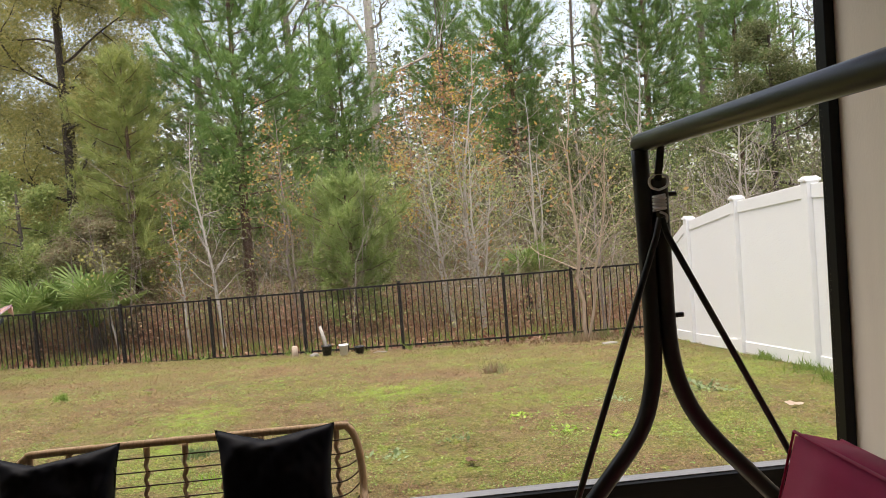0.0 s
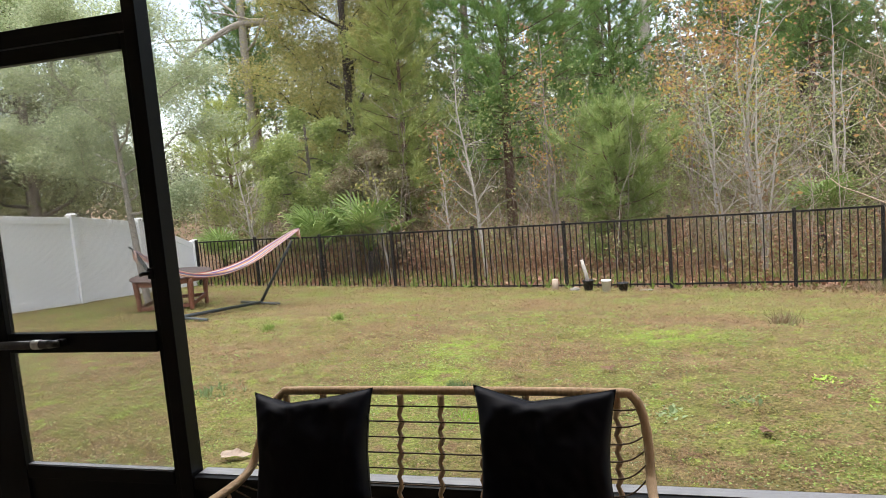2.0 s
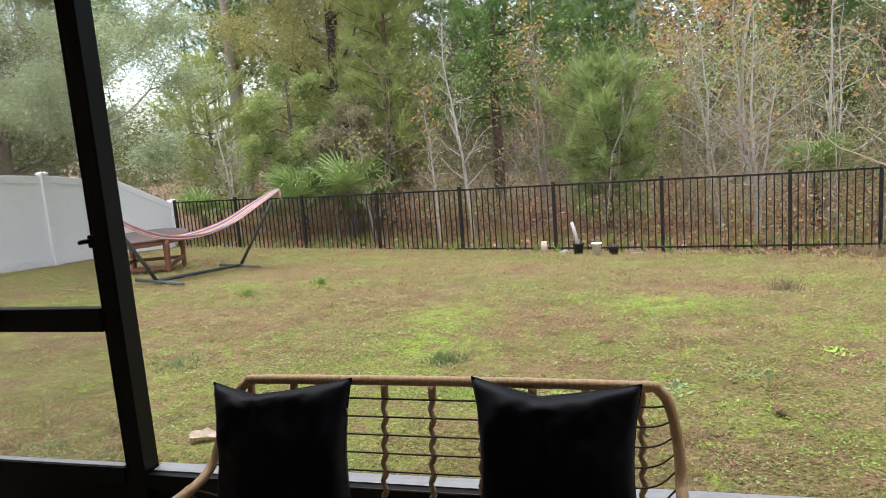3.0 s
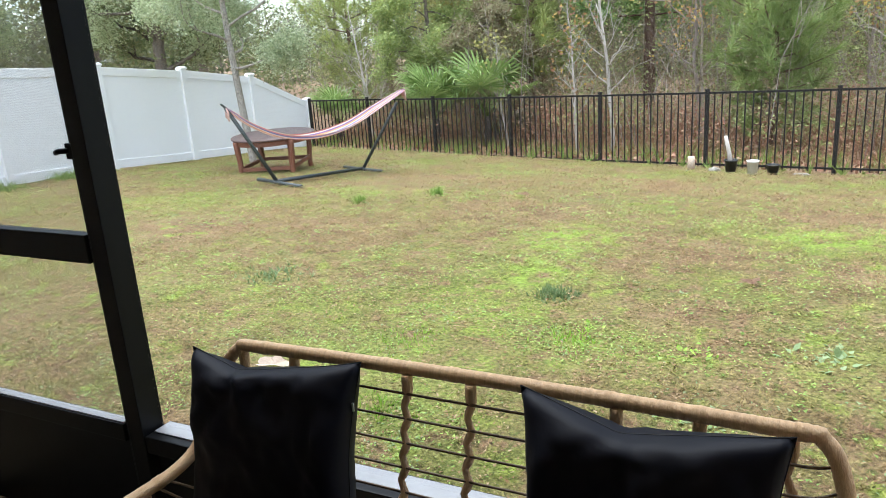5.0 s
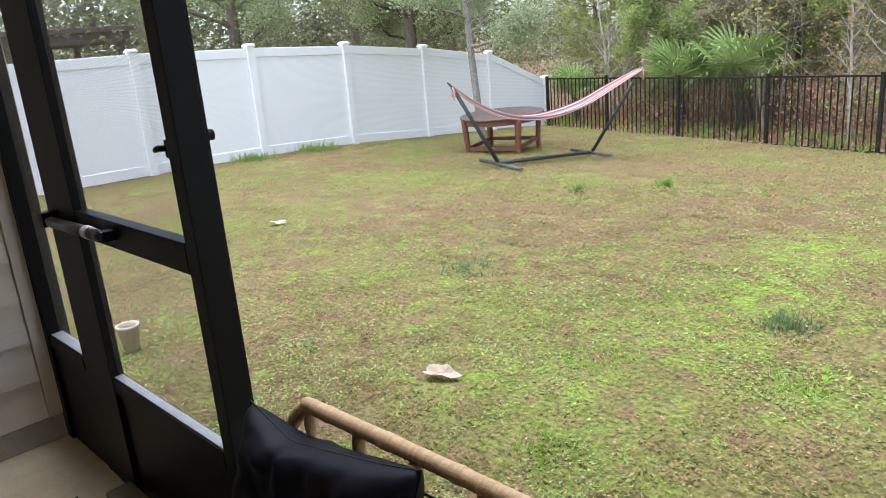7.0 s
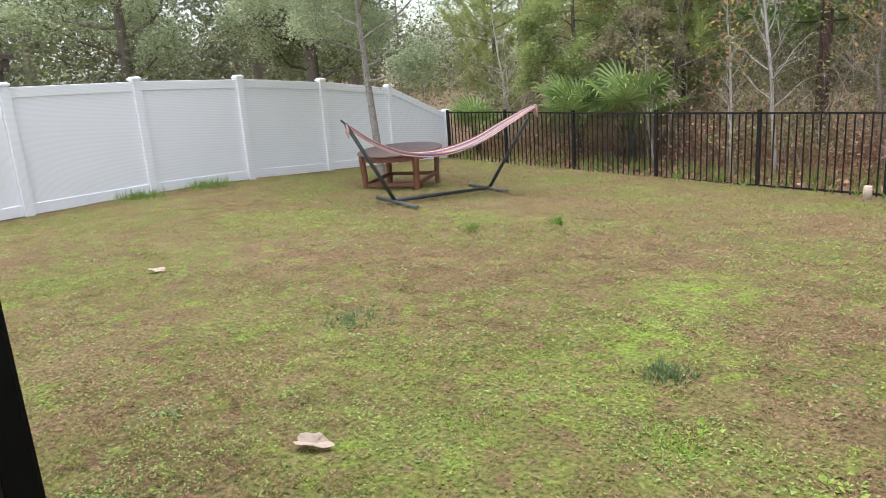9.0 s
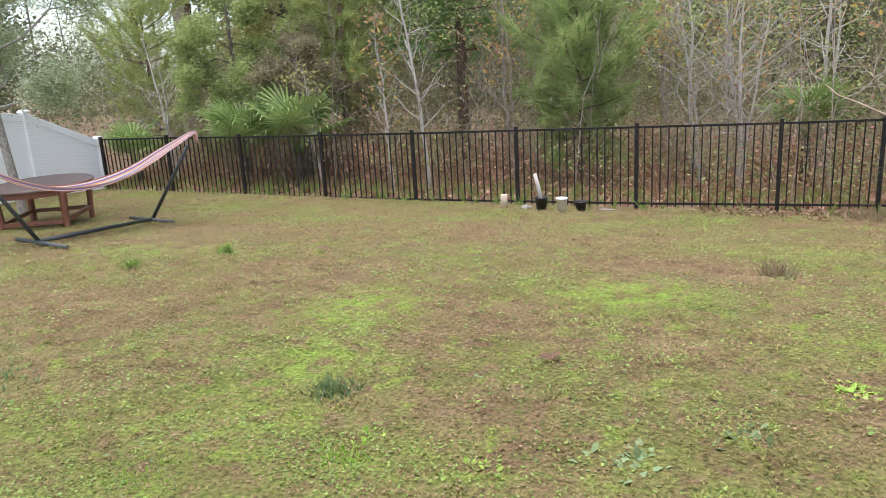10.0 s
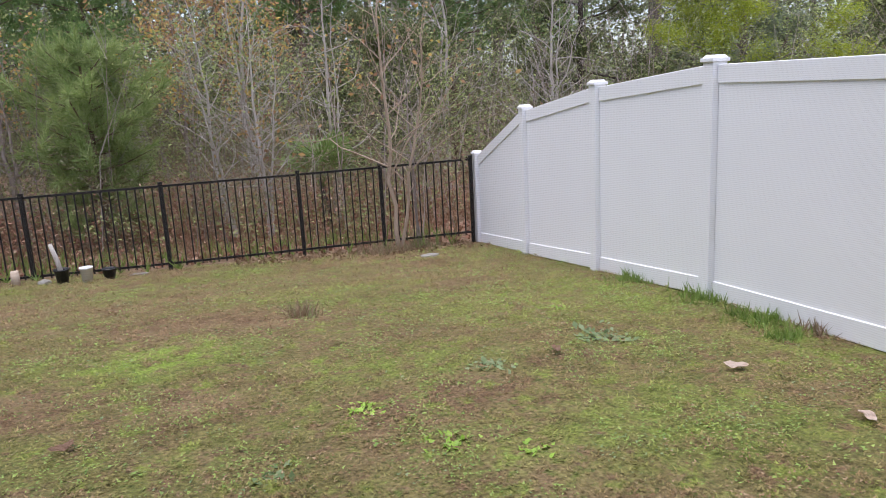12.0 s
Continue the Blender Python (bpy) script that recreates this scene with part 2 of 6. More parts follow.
def stripe_material():
    """Hammock cloth: woven stripes along its length."""
    m = bpy.data.materials.new("striped_cloth")
    m.use_nodes = True
    nt = m.node_tree
    b = nt.nodes["Principled BSDF"]
    b.inputs["Roughness"].default_value = 0.9
    tc = nt.nodes.new("ShaderNodeTexCoord")
    sep = nt.nodes.new("ShaderNodeSeparateXYZ")
    nt.links.new(tc.outputs["UV"], sep.inputs["Vector"])
    mul = nt.nodes.new("ShaderNodeMath")
    mul.operation = "MULTIPLY"
    mul.inputs[1].default_value = 2.0
    nt.links.new(sep.outputs["X"], mul.inputs[0])
    fr = nt.nodes.new("ShaderNodeMath")
    fr.operation = "FRACT"
    nt.links.new(mul.outputs["Value"], fr.inputs[0])
    ramp = nt.nodes.new("ShaderNodeValToRGB")
    cr = ramp.color_ramp
    cr.interpolation = "CONSTANT"
    cr.elements[0].color = (0.52, 0.19, 0.17, 1)
    cr.elements[1].position = 0.14
    cr.elements[1].color = (0.76, 0.68, 0.58, 1)
    for p, c in ((0.24, (0.27, 0.16, 0.38)), (0.38, (0.72, 0.42, 0.17)), (0.48, (0.76, 0.68, 0.64)), (0.58, (0.20, 0.25, 0.47)), (0.72, (0.62, 0.30, 0.33)), (0.86, (0.74, 0.64, 0.52))):
        e = cr.elements.new(p)
        e.color = (*c, 1)
    nt.links.new(fr.outputs["Value"], ramp.inputs["Fac"])
    nt.links.new(ramp.outputs["Color"], b.inputs["Base Color"])
    return m


M_TURF = turf_material()
M_BLADE = blade_material()
M_SCREEN = screen_material()
M_SCREENDOOR = screen_material("dusty_insect_screen", 0.33, 0.55)
M_STRIPE = stripe_material()
M_ALU = material("black_aluminium", (0.0045, 0.0045, 0.005), 0.42, 0.0, (0.008, 0.008, 0.009), 14, 0.6, 0.03, 200, spec=0.16)
# lighter grey that paints the sky's reflection on black ledge tops
M_SKYSHEEN = material("sky_sheen_grey", (0.34, 0.34, 0.35), 0.4, 0.0, (0.22, 0.22, 0.23), 12, 0.6, 0.05, 150, spec=0.7)
M_FENCE = material("black_fence_paint", (0.016, 0.014, 0.013), 0.6, 0.0, (0.028, 0.024, 0.02), 9, 0.5, 0.05, 120, spec=0.25)
M_VINYL = material("white_vinyl", (0.89, 0.885, 0.88), 0.42, 0.0, (0.83, 0.825, 0.815), 1.6, 0.5, 0.04, 30)
M_RATTAN = material("tan_rattan", (0.74, 0.50, 0.28), 0.42, 0.0, (0.42, 0.25, 0.13), 18, 0.7, 0.5, 130, stretch=(6, 1, 1))
M_WIRE = material("dark_rattan_wire", (0.125, 0.075, 0.04), 0.5, 0.0, None, 30, 0.5)
M_PILLOW = material("black_satin", (0.005, 0.005, 0.009), 0.58, 0.0, (0.008, 0.008, 0.014), 9, 0.6, 0.03, 500, spec=0.16)
M_SEAM = material("black_seam", (0.004, 0.004, 0.005), 0.7)
M_METAL = material("zinc_spring", (0.72, 0.72, 0.73), 0.35, 0.45, (0.6, 0.6, 0.6), 40, 0.5)
M_TUBE = material("black_powder_coat", (0.012, 0.012, 0.012), 0.32, 0.0, (0.022, 0.021, 0.02), 30, 0.5, 0.04, 250)
M_GREYTUBE = material("grey_steel_tube", (0.10, 0.10, 0.105), 0.3, 0.6, (0.07, 0.07, 0.07), 30, 0.5)
M_RED = material("crimson_canvas", (0.52, 0.022, 0.115), 0.8, 0.0, (0.41, 0.018, 0.09), 12, 0.6, 0.15, 400, sheen=0.2)
M_BEIGE = material("beige_wall_paint", (0.76, 0.68, 0.575), 0.6, 0.0, (0.68, 0.605, 0.51), 2.5, 0.6, 0.15, 90, stretch=(3, 3, 0.5))
M_SIDING = material("beige_siding", (0.88, 0.785, 0.68), 0.65, 0.0, (0.78, 0.69, 0.59), 3.0, 0.5, 0.2, 70, stretch=(1, 0.4, 4))
M_CONC = material("concrete_slab", (0.76, 0.655, 0.48), 0.85, 0.0, (0.46, 0.35, 0.22), 3.5, 0.75, 0.2, 90)
M_STEM = material("stem_wall", (0.50, 0.46, 0.42), 0.9, 0.0, (0.36, 0.33, 0.30), 9, 0.7, 0.5, 60)
M_CEIL = material("ceiling_paint", (0.78, 0.77, 0.75), 0.8, 0.0, (0.72, 0.71, 0.69), 2, 0.5)
M_MAT = material("black_door_mat", (0.012, 0.012, 0.013), 0.95, 0.0, (0.03, 0.03, 0.03), 60, 0.6, 0.6, 90)
M_PLANKGREY = material("weathered_plank", (0.30, 0.25, 0.20), 0.8, 0.0, (0.18, 0.15, 0.12), 6, 0.7, 0.3, 60, stretch=(0.4, 6, 6))
M_TEAK = material("red_brown_wood", (0.23, 0.088, 0.046), 0.55, 0.0, (0.14, 0.052, 0.03), 8, 0.7, 0.2, 60, stretch=(1, 1, 0.2))
M_TABLETOP = material("weathered_tabletop", (0.135, 0.085, 0.075), 0.55, 0.0, (0.085, 0.055, 0.05), 5, 0.7, 0.2, 60)
M_STEEL = material("dark_green_steel", (0.045, 0.055, 0.052), 0.45, 0.0, (0.03, 0.035, 0.034), 20, 0.6)
M_ROPE = material("cotton_rope", (0.66, 0.45, 0.37), 0.9, 0.0, (0.52, 0.28, 0.24), 30, 0.6)
M_BARK = material("grey_bark", (0.20, 0.165, 0.135), 0.95, 0.0, (0.10, 0.08, 0.065), 9, 0.8, 0.9, 40, stretch=(3, 3, 0.6))
M_LICHEN = material("lichen_bark", (0.50, 0.455, 0.38), 0.95, 0.0, (0.13, 0.105, 0.085), 24, 0.95, 0.9, 40, stretch=(1.6, 1.6, 1))
M_BARKDARK = material("dark_bark", (0.075, 0.058, 0.045), 0.95, 0.0, (0.04, 0.032, 0.026), 9, 0.8, 0.9, 40, stretch=(3, 3, 0.6))
M_PINEBARK = material("pine_bark", (0.19, 0.12, 0.085), 0.95, 0.0, (0.10, 0.06, 0.042), 7, 0.8, 0.9, 30, stretch=(3, 3, 0.6))
M_PALE = material("pale_bark", (0.55, 0.50, 0.44), 0.9, 0.0, (0.34, 0.30, 0.255), 12, 0.7, 0.5, 50, stretch=(3, 3, 0.6))
M_TAN = material("tan_sapling_bark", (0.46, 0.35, 0.25), 0.9, 0.0, (0.30, 0.22, 0.155), 12, 0.7, 0.5, 50, stretch=(3, 3, 0.6))
M_TWIG = material("bare_twigs", (0.41, 0.345, 0.30), 0.95, 0.0, (0.27, 0.21, 0.175), 5, 0.8, island=0.35)
M_NEEDLE = leaf_material("pine_needles", (0.115, 0.205, 0.062), (0.175, 0.285, 0.085), (0.275, 0.375, 0.125), 0.5, 0.35)
M_NEEDLE3 = leaf_material("fresh_pine_needles", (0.21, 0.295, 0.09), (0.30, 0.38, 0.13), (0.42, 0.47, 0.20), 0.5, 0.4)
M_NEEDLE2 = leaf_material("young_pine_needles", (0.278, 0.343, 0.114), (0.375, 0.424, 0.139), (0.522, 0.538, 0.212), 0.5, 0.35)
M_OAK = leaf_material("yellowing_oak_leaves", (0.24, 0.25, 0.085), (0.365, 0.345, 0.125), (0.53, 0.465, 0.18))
M_GREYOAK = leaf_material("grey_green_oak_leaves", (0.267, 0.323, 0.181), (0.400, 0.450, 0.269), (0.566, 0.593, 0.408))
M_AUTUMN = leaf_material("autumn_leaves", (0.30, 0.165, 0.10), (0.43, 0.255, 0.12), (0.60, 0.44, 0.10))
M_FAR = leaf_material("far_leaves", (0.084, 0.108, 0.042), (0.138, 0.165, 0.065), (0.219, 0.216, 0.103))
M_HAZE = leaf_material("hazy_far_leaves", (0.096, 0.103, 0.061), (0.127, 0.131, 0.081), (0.168, 0.165, 0.112), 0.7, 0.3)
M_OLIVE = leaf_material("olive_leaves", (0.200, 0.252, 0.096), (0.288, 0.343, 0.121), (0.413, 0.447, 0.181))
M_BRUSH = leaf_material("brush_leaves", (0.229, 0.157, 0.105), (0.200, 0.200, 0.105), (0.343, 0.304, 0.190))
M_LITTER = leaf_material("fallen_leaves", (0.204, 0.091, 0.061), (0.319, 0.165, 0.104), (0.460, 0.312, 0.209), 0.8, 0.1)
M_LIME = leaf_material("lime_leaves", (0.28, 0.36, 0.03), (0.40, 0.46, 0.045), (0.50, 0.54, 0.08), 0.5, 0.5)
M_SILVER = leaf_material("silvery_leaves", (0.163, 0.200, 0.112), (0.250, 0.294, 0.188), (0.350, 0.375, 0.263))
M_PALM = leaf_material("palmetto_leaves", (0.14, 0.215, 0.06), (0.215, 0.305, 0.09), (0.32, 0.395, 0.155), 0.45, 0.3)
M_WEED = leaf_material("weed_leaves", (0.13, 0.21, 0.045), (0.20, 0.29, 0.065), (0.29, 0.38, 0.095), 0.5, 0.3)
M_LIMEWEED = leaf_material("lime_green_weeds", (0.22, 0.36, 0.05), (0.29, 0.45, 0.065), (0.37, 0.52, 0.10), 0.5, 0.35)
M_MINTWEED = leaf_material("pale_mint_weeds", (0.170, 0.238, 0.102), (0.221, 0.289, 0.140), (0.272, 0.332, 0.178), 0.5, 0.3)
M_WEEDDARK = leaf_material("blue_green_weeds", (0.14, 0.21, 0.085), (0.19, 0.26, 0.115), (0.25, 0.31, 0.155), 0.5, 0.3)
M_DRYWEED = leaf_material("dry_weeds", (0.24, 0.16, 0.10), (0.30, 0.22, 0.14), (0.22, 0.25, 0.10), 0.8, 0.2)
M_STRAW = leaf_material("straw_scraps", (0.160, 0.089, 0.044), (0.267, 0.172, 0.094), (0.373, 0.281, 0.168), 0.8, 0.15)
M_DEADLEAF = material("pale_dead_leaf", (0.74, 0.62, 0.52), 0.75, 0.0, (0.62, 0.49, 0.40), 25, 0.7, 0.4, 60)
M_BROWNLEAF = material("brown_dead_leaf", (0.30, 0.18, 0.11), 0.8, 0.0, (0.20, 0.11, 0.07), 25, 0.7, 0.4, 60)
M_POTBLACK = material("black_plastic", (0.02, 0.021, 0.022), 0.5, 0.0, None, 20, 0.5)
M_POTWHITE = material("white_plastic", (0.88, 0.87, 0.84), 0.5, 0.0, (0.6, 0.58, 0.53), 12, 0.6)
M_BUCKET = material("pale_bucket_plastic", (0.56, 0.49, 0.40), 0.6, 0.0, (0.44, 0.37, 0.29), 10, 0.6)
M_CLAY = material("pale_cardboard", (0.55, 0.44, 0.33), 0.85, 0.0, (0.43, 0.33, 0.24), 15, 0.6)
M_STONE = material("grey_stone", (0.30, 0.28, 0.24), 0.9, 0.0, (0.20, 0.185, 0.155), 12, 0.7, 0.5, 40)
M_SOIL = material("bare_soil", (0.20, 0.15, 0.10), 0.95, 0.0, (0.12, 0.09, 0.06), 9, 0.8, 0.6, 40)
M_ROOF = material("brown_roof", (0.115, 0.085, 0.075), 0.8, 0.0, (0.08, 0.06, 0.055), 5, 0.6)


# ---- building blocks ----
def part(name, bm, mat, parent, label=""):
    """Links a bmesh as one mesh object under a thing or part."""
    me = bpy.data.meshes.new(name)
    bm.to_mesh(me)
    bm.free()
    me.materials.append(mat)
    ob = new(name, me)
    ob.parent = parent
    if label:
        ob["label"] = label
    return ob


def shared(name, me, parent, m):
    ob = new(name, me)
    ob.parent = parent
    ob.matrix_basis = m
    return ob


def thing(name, at, label, category, group="", kind=""):
    ob = new(name)
    ob.empty_display_size = 0.1
    ob.location = at
    return tagged(ob, label, category, group, kind)


def box(bm, x0, x1, y0, y1, z0, z1, m=None):
    vs = [bm.verts.new((m @ Vector(p)) if m else p) for p in
          ((x0, y0, z0), (x1, y0, z0), (x1, y1, z0), (x0, y1, z0), (x0, y0, z1), (x1, y0, z1), (x1, y1, z1), (x0, y1, z1))]
    for f in ((3, 2, 1, 0), (4, 5, 6, 7), (0, 1, 5, 4), (1, 2, 6, 5), (2, 3, 7, 6), (3, 0, 4, 7)):
        bm.faces.new([vs[i] for i in f])
    return vs


def boxed(x0, x1, y0, y1, z0, z1, bevel=0.0, m=None):
    bm = bmesh.new()
    box(bm, x0, x1, y0, y1, z0, z1, m)
    if bevel:
        bmesh.ops.bevel(bm, geom=bm.edges[:], offset=bevel, segments=2, affect="EDGES", profile=0.6)
    return bm


def tube(bm, pts, radii, sides=8, smooth=True, caps=True):
    """A round tube along points; radii is one number or one a point."""
    pts = [Vector(p) for p in pts]
    if not hasattr(radii, "__len__"):
        radii = [radii] * len(pts)
    rings = []
    up = Vector((0, 0, 1))
    first = (pts[1] - pts[0]).normalized()
    side = first.cross(up)
    if side.length < 1e-3:
        side = Vector((1, 0, 0))
    side.normalize()
    for i, p in enumerate(pts):
        d = (pts[min(i + 1, len(pts) - 1)] - pts[max(i - 1, 0)]).normalized()
        side = (side - d * side.dot(d)).normalized()
        other = d.cross(side)
        rings.append([bm.verts.new(p + (side * math.cos(a) + other * math.sin(a)) * radii[i])
                      for a in (2 * math.pi * k / sides for k in range(sides))])
    for a, b2 in zip(rings, rings[1:]):
        for k in range(sides):
            f = bm.faces.new((a[k], a[(k + 1) % sides], b2[(k + 1) % sides], b2[k]))
            f.smooth = smooth
    if caps:
        bm.faces.new(rings[0][::-1])
        bm.faces.new(rings[-1])
    return rings


def tubed(pts, radii, sides=8):
    bm = bmesh.new()
    tube(bm, pts, radii, sides)
    return bm


def curve_pts(ctrl, n=8):
    """Catmull-Rom points through the control points."""
    c = [Vector(p) for p in ctrl]
    c = [2 * c[0] - c[1]] + c + [2 * c[-1] - c[-2]]
    out = []
    for i in range(1, len(c) - 2):
        for k in range(n):
            t = k / n
            p0, p1, p2, p3 = c[i - 1:i + 3]
            out.append(0.5 * ((2 * p1) + (p2 - p0) * t + (2 * p0 - 5 * p1 + 4 * p2 - p3) * t * t + (3 * p1 - p0 - 3 * p2 + p3) * t ** 3))
    out.append(c[-2])
    return out


def quads_mesh(name, corners, mat, smooth=False):
    """A mesh of loose quads or triangles from an array (n, k, 3)."""
    n, k, _ = corners.shape
    me = bpy.data.meshes.new(name)
    me.vertices.add(n * k)
    me.vertices.foreach_set("co", corners.reshape(-1).astype(np.float32))
    me.loops.add(n * k)
    me.loops.foreach_set("vertex_index", np.arange(n * k, dtype=np.int32))
    me.polygons.add(n)
    me.polygons.foreach_set("loop_start", np.arange(0, n * k, k, dtype=np.int32))
    me.update(calc_edges=True)
    me.validate()
    me.materials.append(mat)
    return me


def leaf_quads(centres, size, rng, droop=0.0, aspect=0.5):
    """A kite-shaped leaf at each centre, turned at random."""
    n = len(centres)
    d = rng.normal(size=(n, 3))
    d[:, 2] = d[:, 2] * 0.6 - droop
    d /= np.linalg.norm(d, axis=1)[:, None]
    e = np.cross(d, rng.normal(size=(n, 3)))
    e /= np.linalg.norm(e, axis=1)[:, None] + 1e-9
    s = (size * rng.uniform(0.6, 1.3, n))[:, None]
    return np.stack([centres - d * s * 0.5, centres + e * s * aspect * 0.5, centres + d * s * 0.5, centres - e * s * aspect * 0.5], 1)


def leaf_tris(centres, size, rng, droop=0.0, aspect=0.5):
    """A pointed leaf, as one triangle, at each centre, turned at random."""
    q = leaf_quads(centres, size, rng, droop, aspect * 1.5)
    return q[:, [0, 1, 2]]


def needle_tris(centres, heads, length, width, per, rng, spread=0.9, along=0.0):
    """Sprays of needles: per thin triangles about each heading."""
    n = len(centres)
    c = np.repeat(centres, per, 0) + np.repeat(heads, per, 0) * (length * along * rng.uniform(-1.0, 0.6, n * per))[:, None]
    h = np.repeat(heads, per, 0) + rng.normal(size=(n * per, 3)) * spread
    h /= np.linalg.norm(h, axis=1)[:, None]
    s = np.cross(h, rng.normal(size=(n * per, 3)))
    s /= np.linalg.norm(s, axis=1)[:, None] + 1e-9
    ln = (length * rng.uniform(0.6, 1.15, n * per))[:, None]
    return np.stack([c - s * width / 2, c + s * width / 2, c + h * ln], 1)


# ---- the lay of the land ----
def fence_y(x):
    return float(np.interp(x, [-60, -11.1, 1.57, 4.1, 60], [26.2, 15.8, 13.1, 12.6, 0.6]))


def ground_zs(x, y):
    """Heights of the ground: it falls towards the back fence and a little towards the next yard."""
    v = y - np.interp(x, [-60, -11.1, 1.57, 4.1, 60], [26.2, 15.8, 13.1, 12.6, 0.6])
    z = np.interp(v, [-14, -11, -8, -6, -4, -2, 0, 4, 12, 40], [-0.11, -0.11, -0.15, -0.24, -0.43, -0.68, -0.88, -1.05, -1.0, -0.8])
    near = np.interp(v, [-8, -4, -1.5], [1, 0.75, 0])
    side = np.interp(x, [-11.2, -8.5, -5.5, 2.0, 3.9], [0.165, 0.07, 0, 0, 0.06])
    return z - near * side


def ground_z(x, y):
    return float(ground_zs(x, y))


def build_ground():
    xs = np.concatenate([[-400, -120, -60], np.arange(-34, -14, 2.0), np.arange(-14, 8, 0.5), np.arange(8, 34, 2.0), [60, 120, 400]])
    ys = np.concatenate([[-400, -60, -12], np.arange(-6, 2.9, 1.5), np.arange(3.0, 20, 0.4), np.arange(20, 60, 4.0), [90, 160, 400]])
    bm = bmesh.new()
    grid = []
    for y in ys:
        row = []
        for x in xs:
            bump = 0.025 * noise.noise((x * 0.7, y * 0.7, 0)) + 0.012 * noise.noise((x * 2.1, y * 2.1, 4))
            z = ground_z(x, y) + (bump if y > 3.4 else 0)
            if y < 3.2:
                z = -0.14
            row.append(bm.verts.new((x, y, z)))
        grid.append(row)
    for a, b2 in zip(grid, grid[1:]):
        for i in range(len(xs) - 1):
            f = bm.faces.new((a[i], a[i + 1], b2[i + 1], b2[i]))
            f.smooth = True
    g = part("ground", bm, M_TURF, None)
    return tagged(g, "patchy lawn of straw-brown and green winter turf, leaf litter under the trees", "lawn", kind="structure")


build_ground()

# ---- the screened porch ----
FLOOR = -0.03
WALL_Y = 2.88
LEFT_X, RIGHT_X, BACK_Y, CEIL_Z = -3.56, 1.487, -1.6, 3.05


def structure(name, bm, mat, label, category):
    return tagged(part(name, bm, mat, None), label, category, kind="structure")


structure("floor", boxed(LEFT_X - 0.15, RIGHT_X + 0.15, BACK_Y - 0.15, 2.95, -0.2, FLOOR), M_CONC, "stained tan concrete porch slab", "floor")
structure("ceiling", boxed(LEFT_X - 0.15, RIGHT_X + 0.15, BACK_Y - 0.15, 3.05, CEIL_Z, CEIL_Z + 0.14), M_CEIL, "plain painted porch ceiling", "ceiling")
structure("wall_back", boxed(LEFT_X - 0.15, RIGHT_X + 0.15, BACK_Y - 0.15, BACK_Y, FLOOR, CEIL_Z), M_BEIGE, "plain beige house wall", "wall")
structure("wall_right", boxed(RIGHT_X, RIGHT_X + 0.15, BACK_Y, 2.95, FLOOR, CEIL_Z), M_BEIGE, "smooth beige painted porch side wall", "wall")
wall_left = structure("wall_left", boxed(LEFT_X - 0.15, LEFT_X - 0.012, BACK_Y, 2.95, FLOOR, CEIL_Z), M_SIDING, "beige lap-siding house wall beside the screen door", "wall")


def siding_boards():
    """Lap boards: each is thicker at its foot than at its top."""
    bm = bmesh.new()
    vs = [bm.verts.new(p) for p in ((0.016, BACK_Y, 0), (0.016, 2.80, 0), (0.0, 2.80, 0.172), (0.0, BACK_Y, 0.172),
                                    (-0.014, BACK_Y, 0), (-0.014, 2.80, 0), (-0.014, 2.80, 0.172), (-0.014, BACK_Y, 0.172))]
    for f in ((0, 1, 2, 3), (4, 7, 6, 5), (0, 4, 5, 1), (1, 5, 6, 2), (2, 6, 7, 3), (3, 7, 4, 0)):
        bm.faces.new([vs[i] for i in f])
    me = bpy.data.meshes.new("siding_board")
    bm.to_mesh(me)
    bm.free()
    me.materials.append(M_SIDING)
    z = FLOOR + 0.102
    while z < CEIL_Z - 0.02:
        shared("siding_board", me, wall_left, Matrix.Translation((LEFT_X - 0.003, 0, z)))
        z += 0.155


siding_boards()
structure("baseboard", boxed(LEFT_X - 0.011, LEFT_X + 0.008, BACK_Y, 2.85, FLOOR, FLOOR + 0.10, 0.004), M_STEM, "rough grey concrete strip under the siding", "baseboard")
structure("trim", boxed(LEFT_X - 0.011, LEFT_X + 0.018, 2.803, 2.855, FLOOR + 0.102, CEIL_Z, 0.004), M_BEIGE, "beige corner trim board beside the siding", "trim")


def alu(name, x0, x1, y0, y1, z0, z1, parent, label="", mat=None):
    return part(name, boxed(x0, x1, y0, y1, z0, z1, 0.003), mat or M_ALU, parent, label)


def screen_pane(name, x0, x1, z0, z1, y, parent, mat=M_SCREEN):
    bm = bmesh.new()
    bm.faces.new([bm.verts.new(p) for p in ((x0, y, z0), (x1, y, z0), (x1, y, z1), (x0, y, z1))])
    return part(name, bm, mat, parent, "fine grey insect mesh")


wall_front = thing("wall_front", (0, 0, 0), "black aluminium screen enclosure with solid kick panels", "screen wall", kind="structure")
alu("corner_post", 1.442, 1.483, 2.85, 2.92, FLOOR, CEIL_Z, wall_front)
alu("post", -2.163, -2.108, 2.832, 2.905, FLOOR, CEIL_Z, wall_front)
alu("header", -3.043, -2.165, 2.84, 2.92, 2.022, 2.085, wall_front)
alu("hinge_post", -3.172, -3.045, 2.858, 2.93, FLOOR, CEIL_Z, wall_front)
alu("side_frame", -3.556, -3.505, 2.85, 2.93, FLOOR, CEIL_Z, wall_front)
alu("top_beam", -2.106, 1.440, 2.84, 2.93, 2.95, CEIL_Z, wall_front)
alu("top_beam", -3.043, -2.165, 2.84, 2.93, 2.95, CEIL_Z, wall_front)
alu("sill", -2.106, 1.440, 2.835, 2.925, 0.345, 0.395, wall_front)
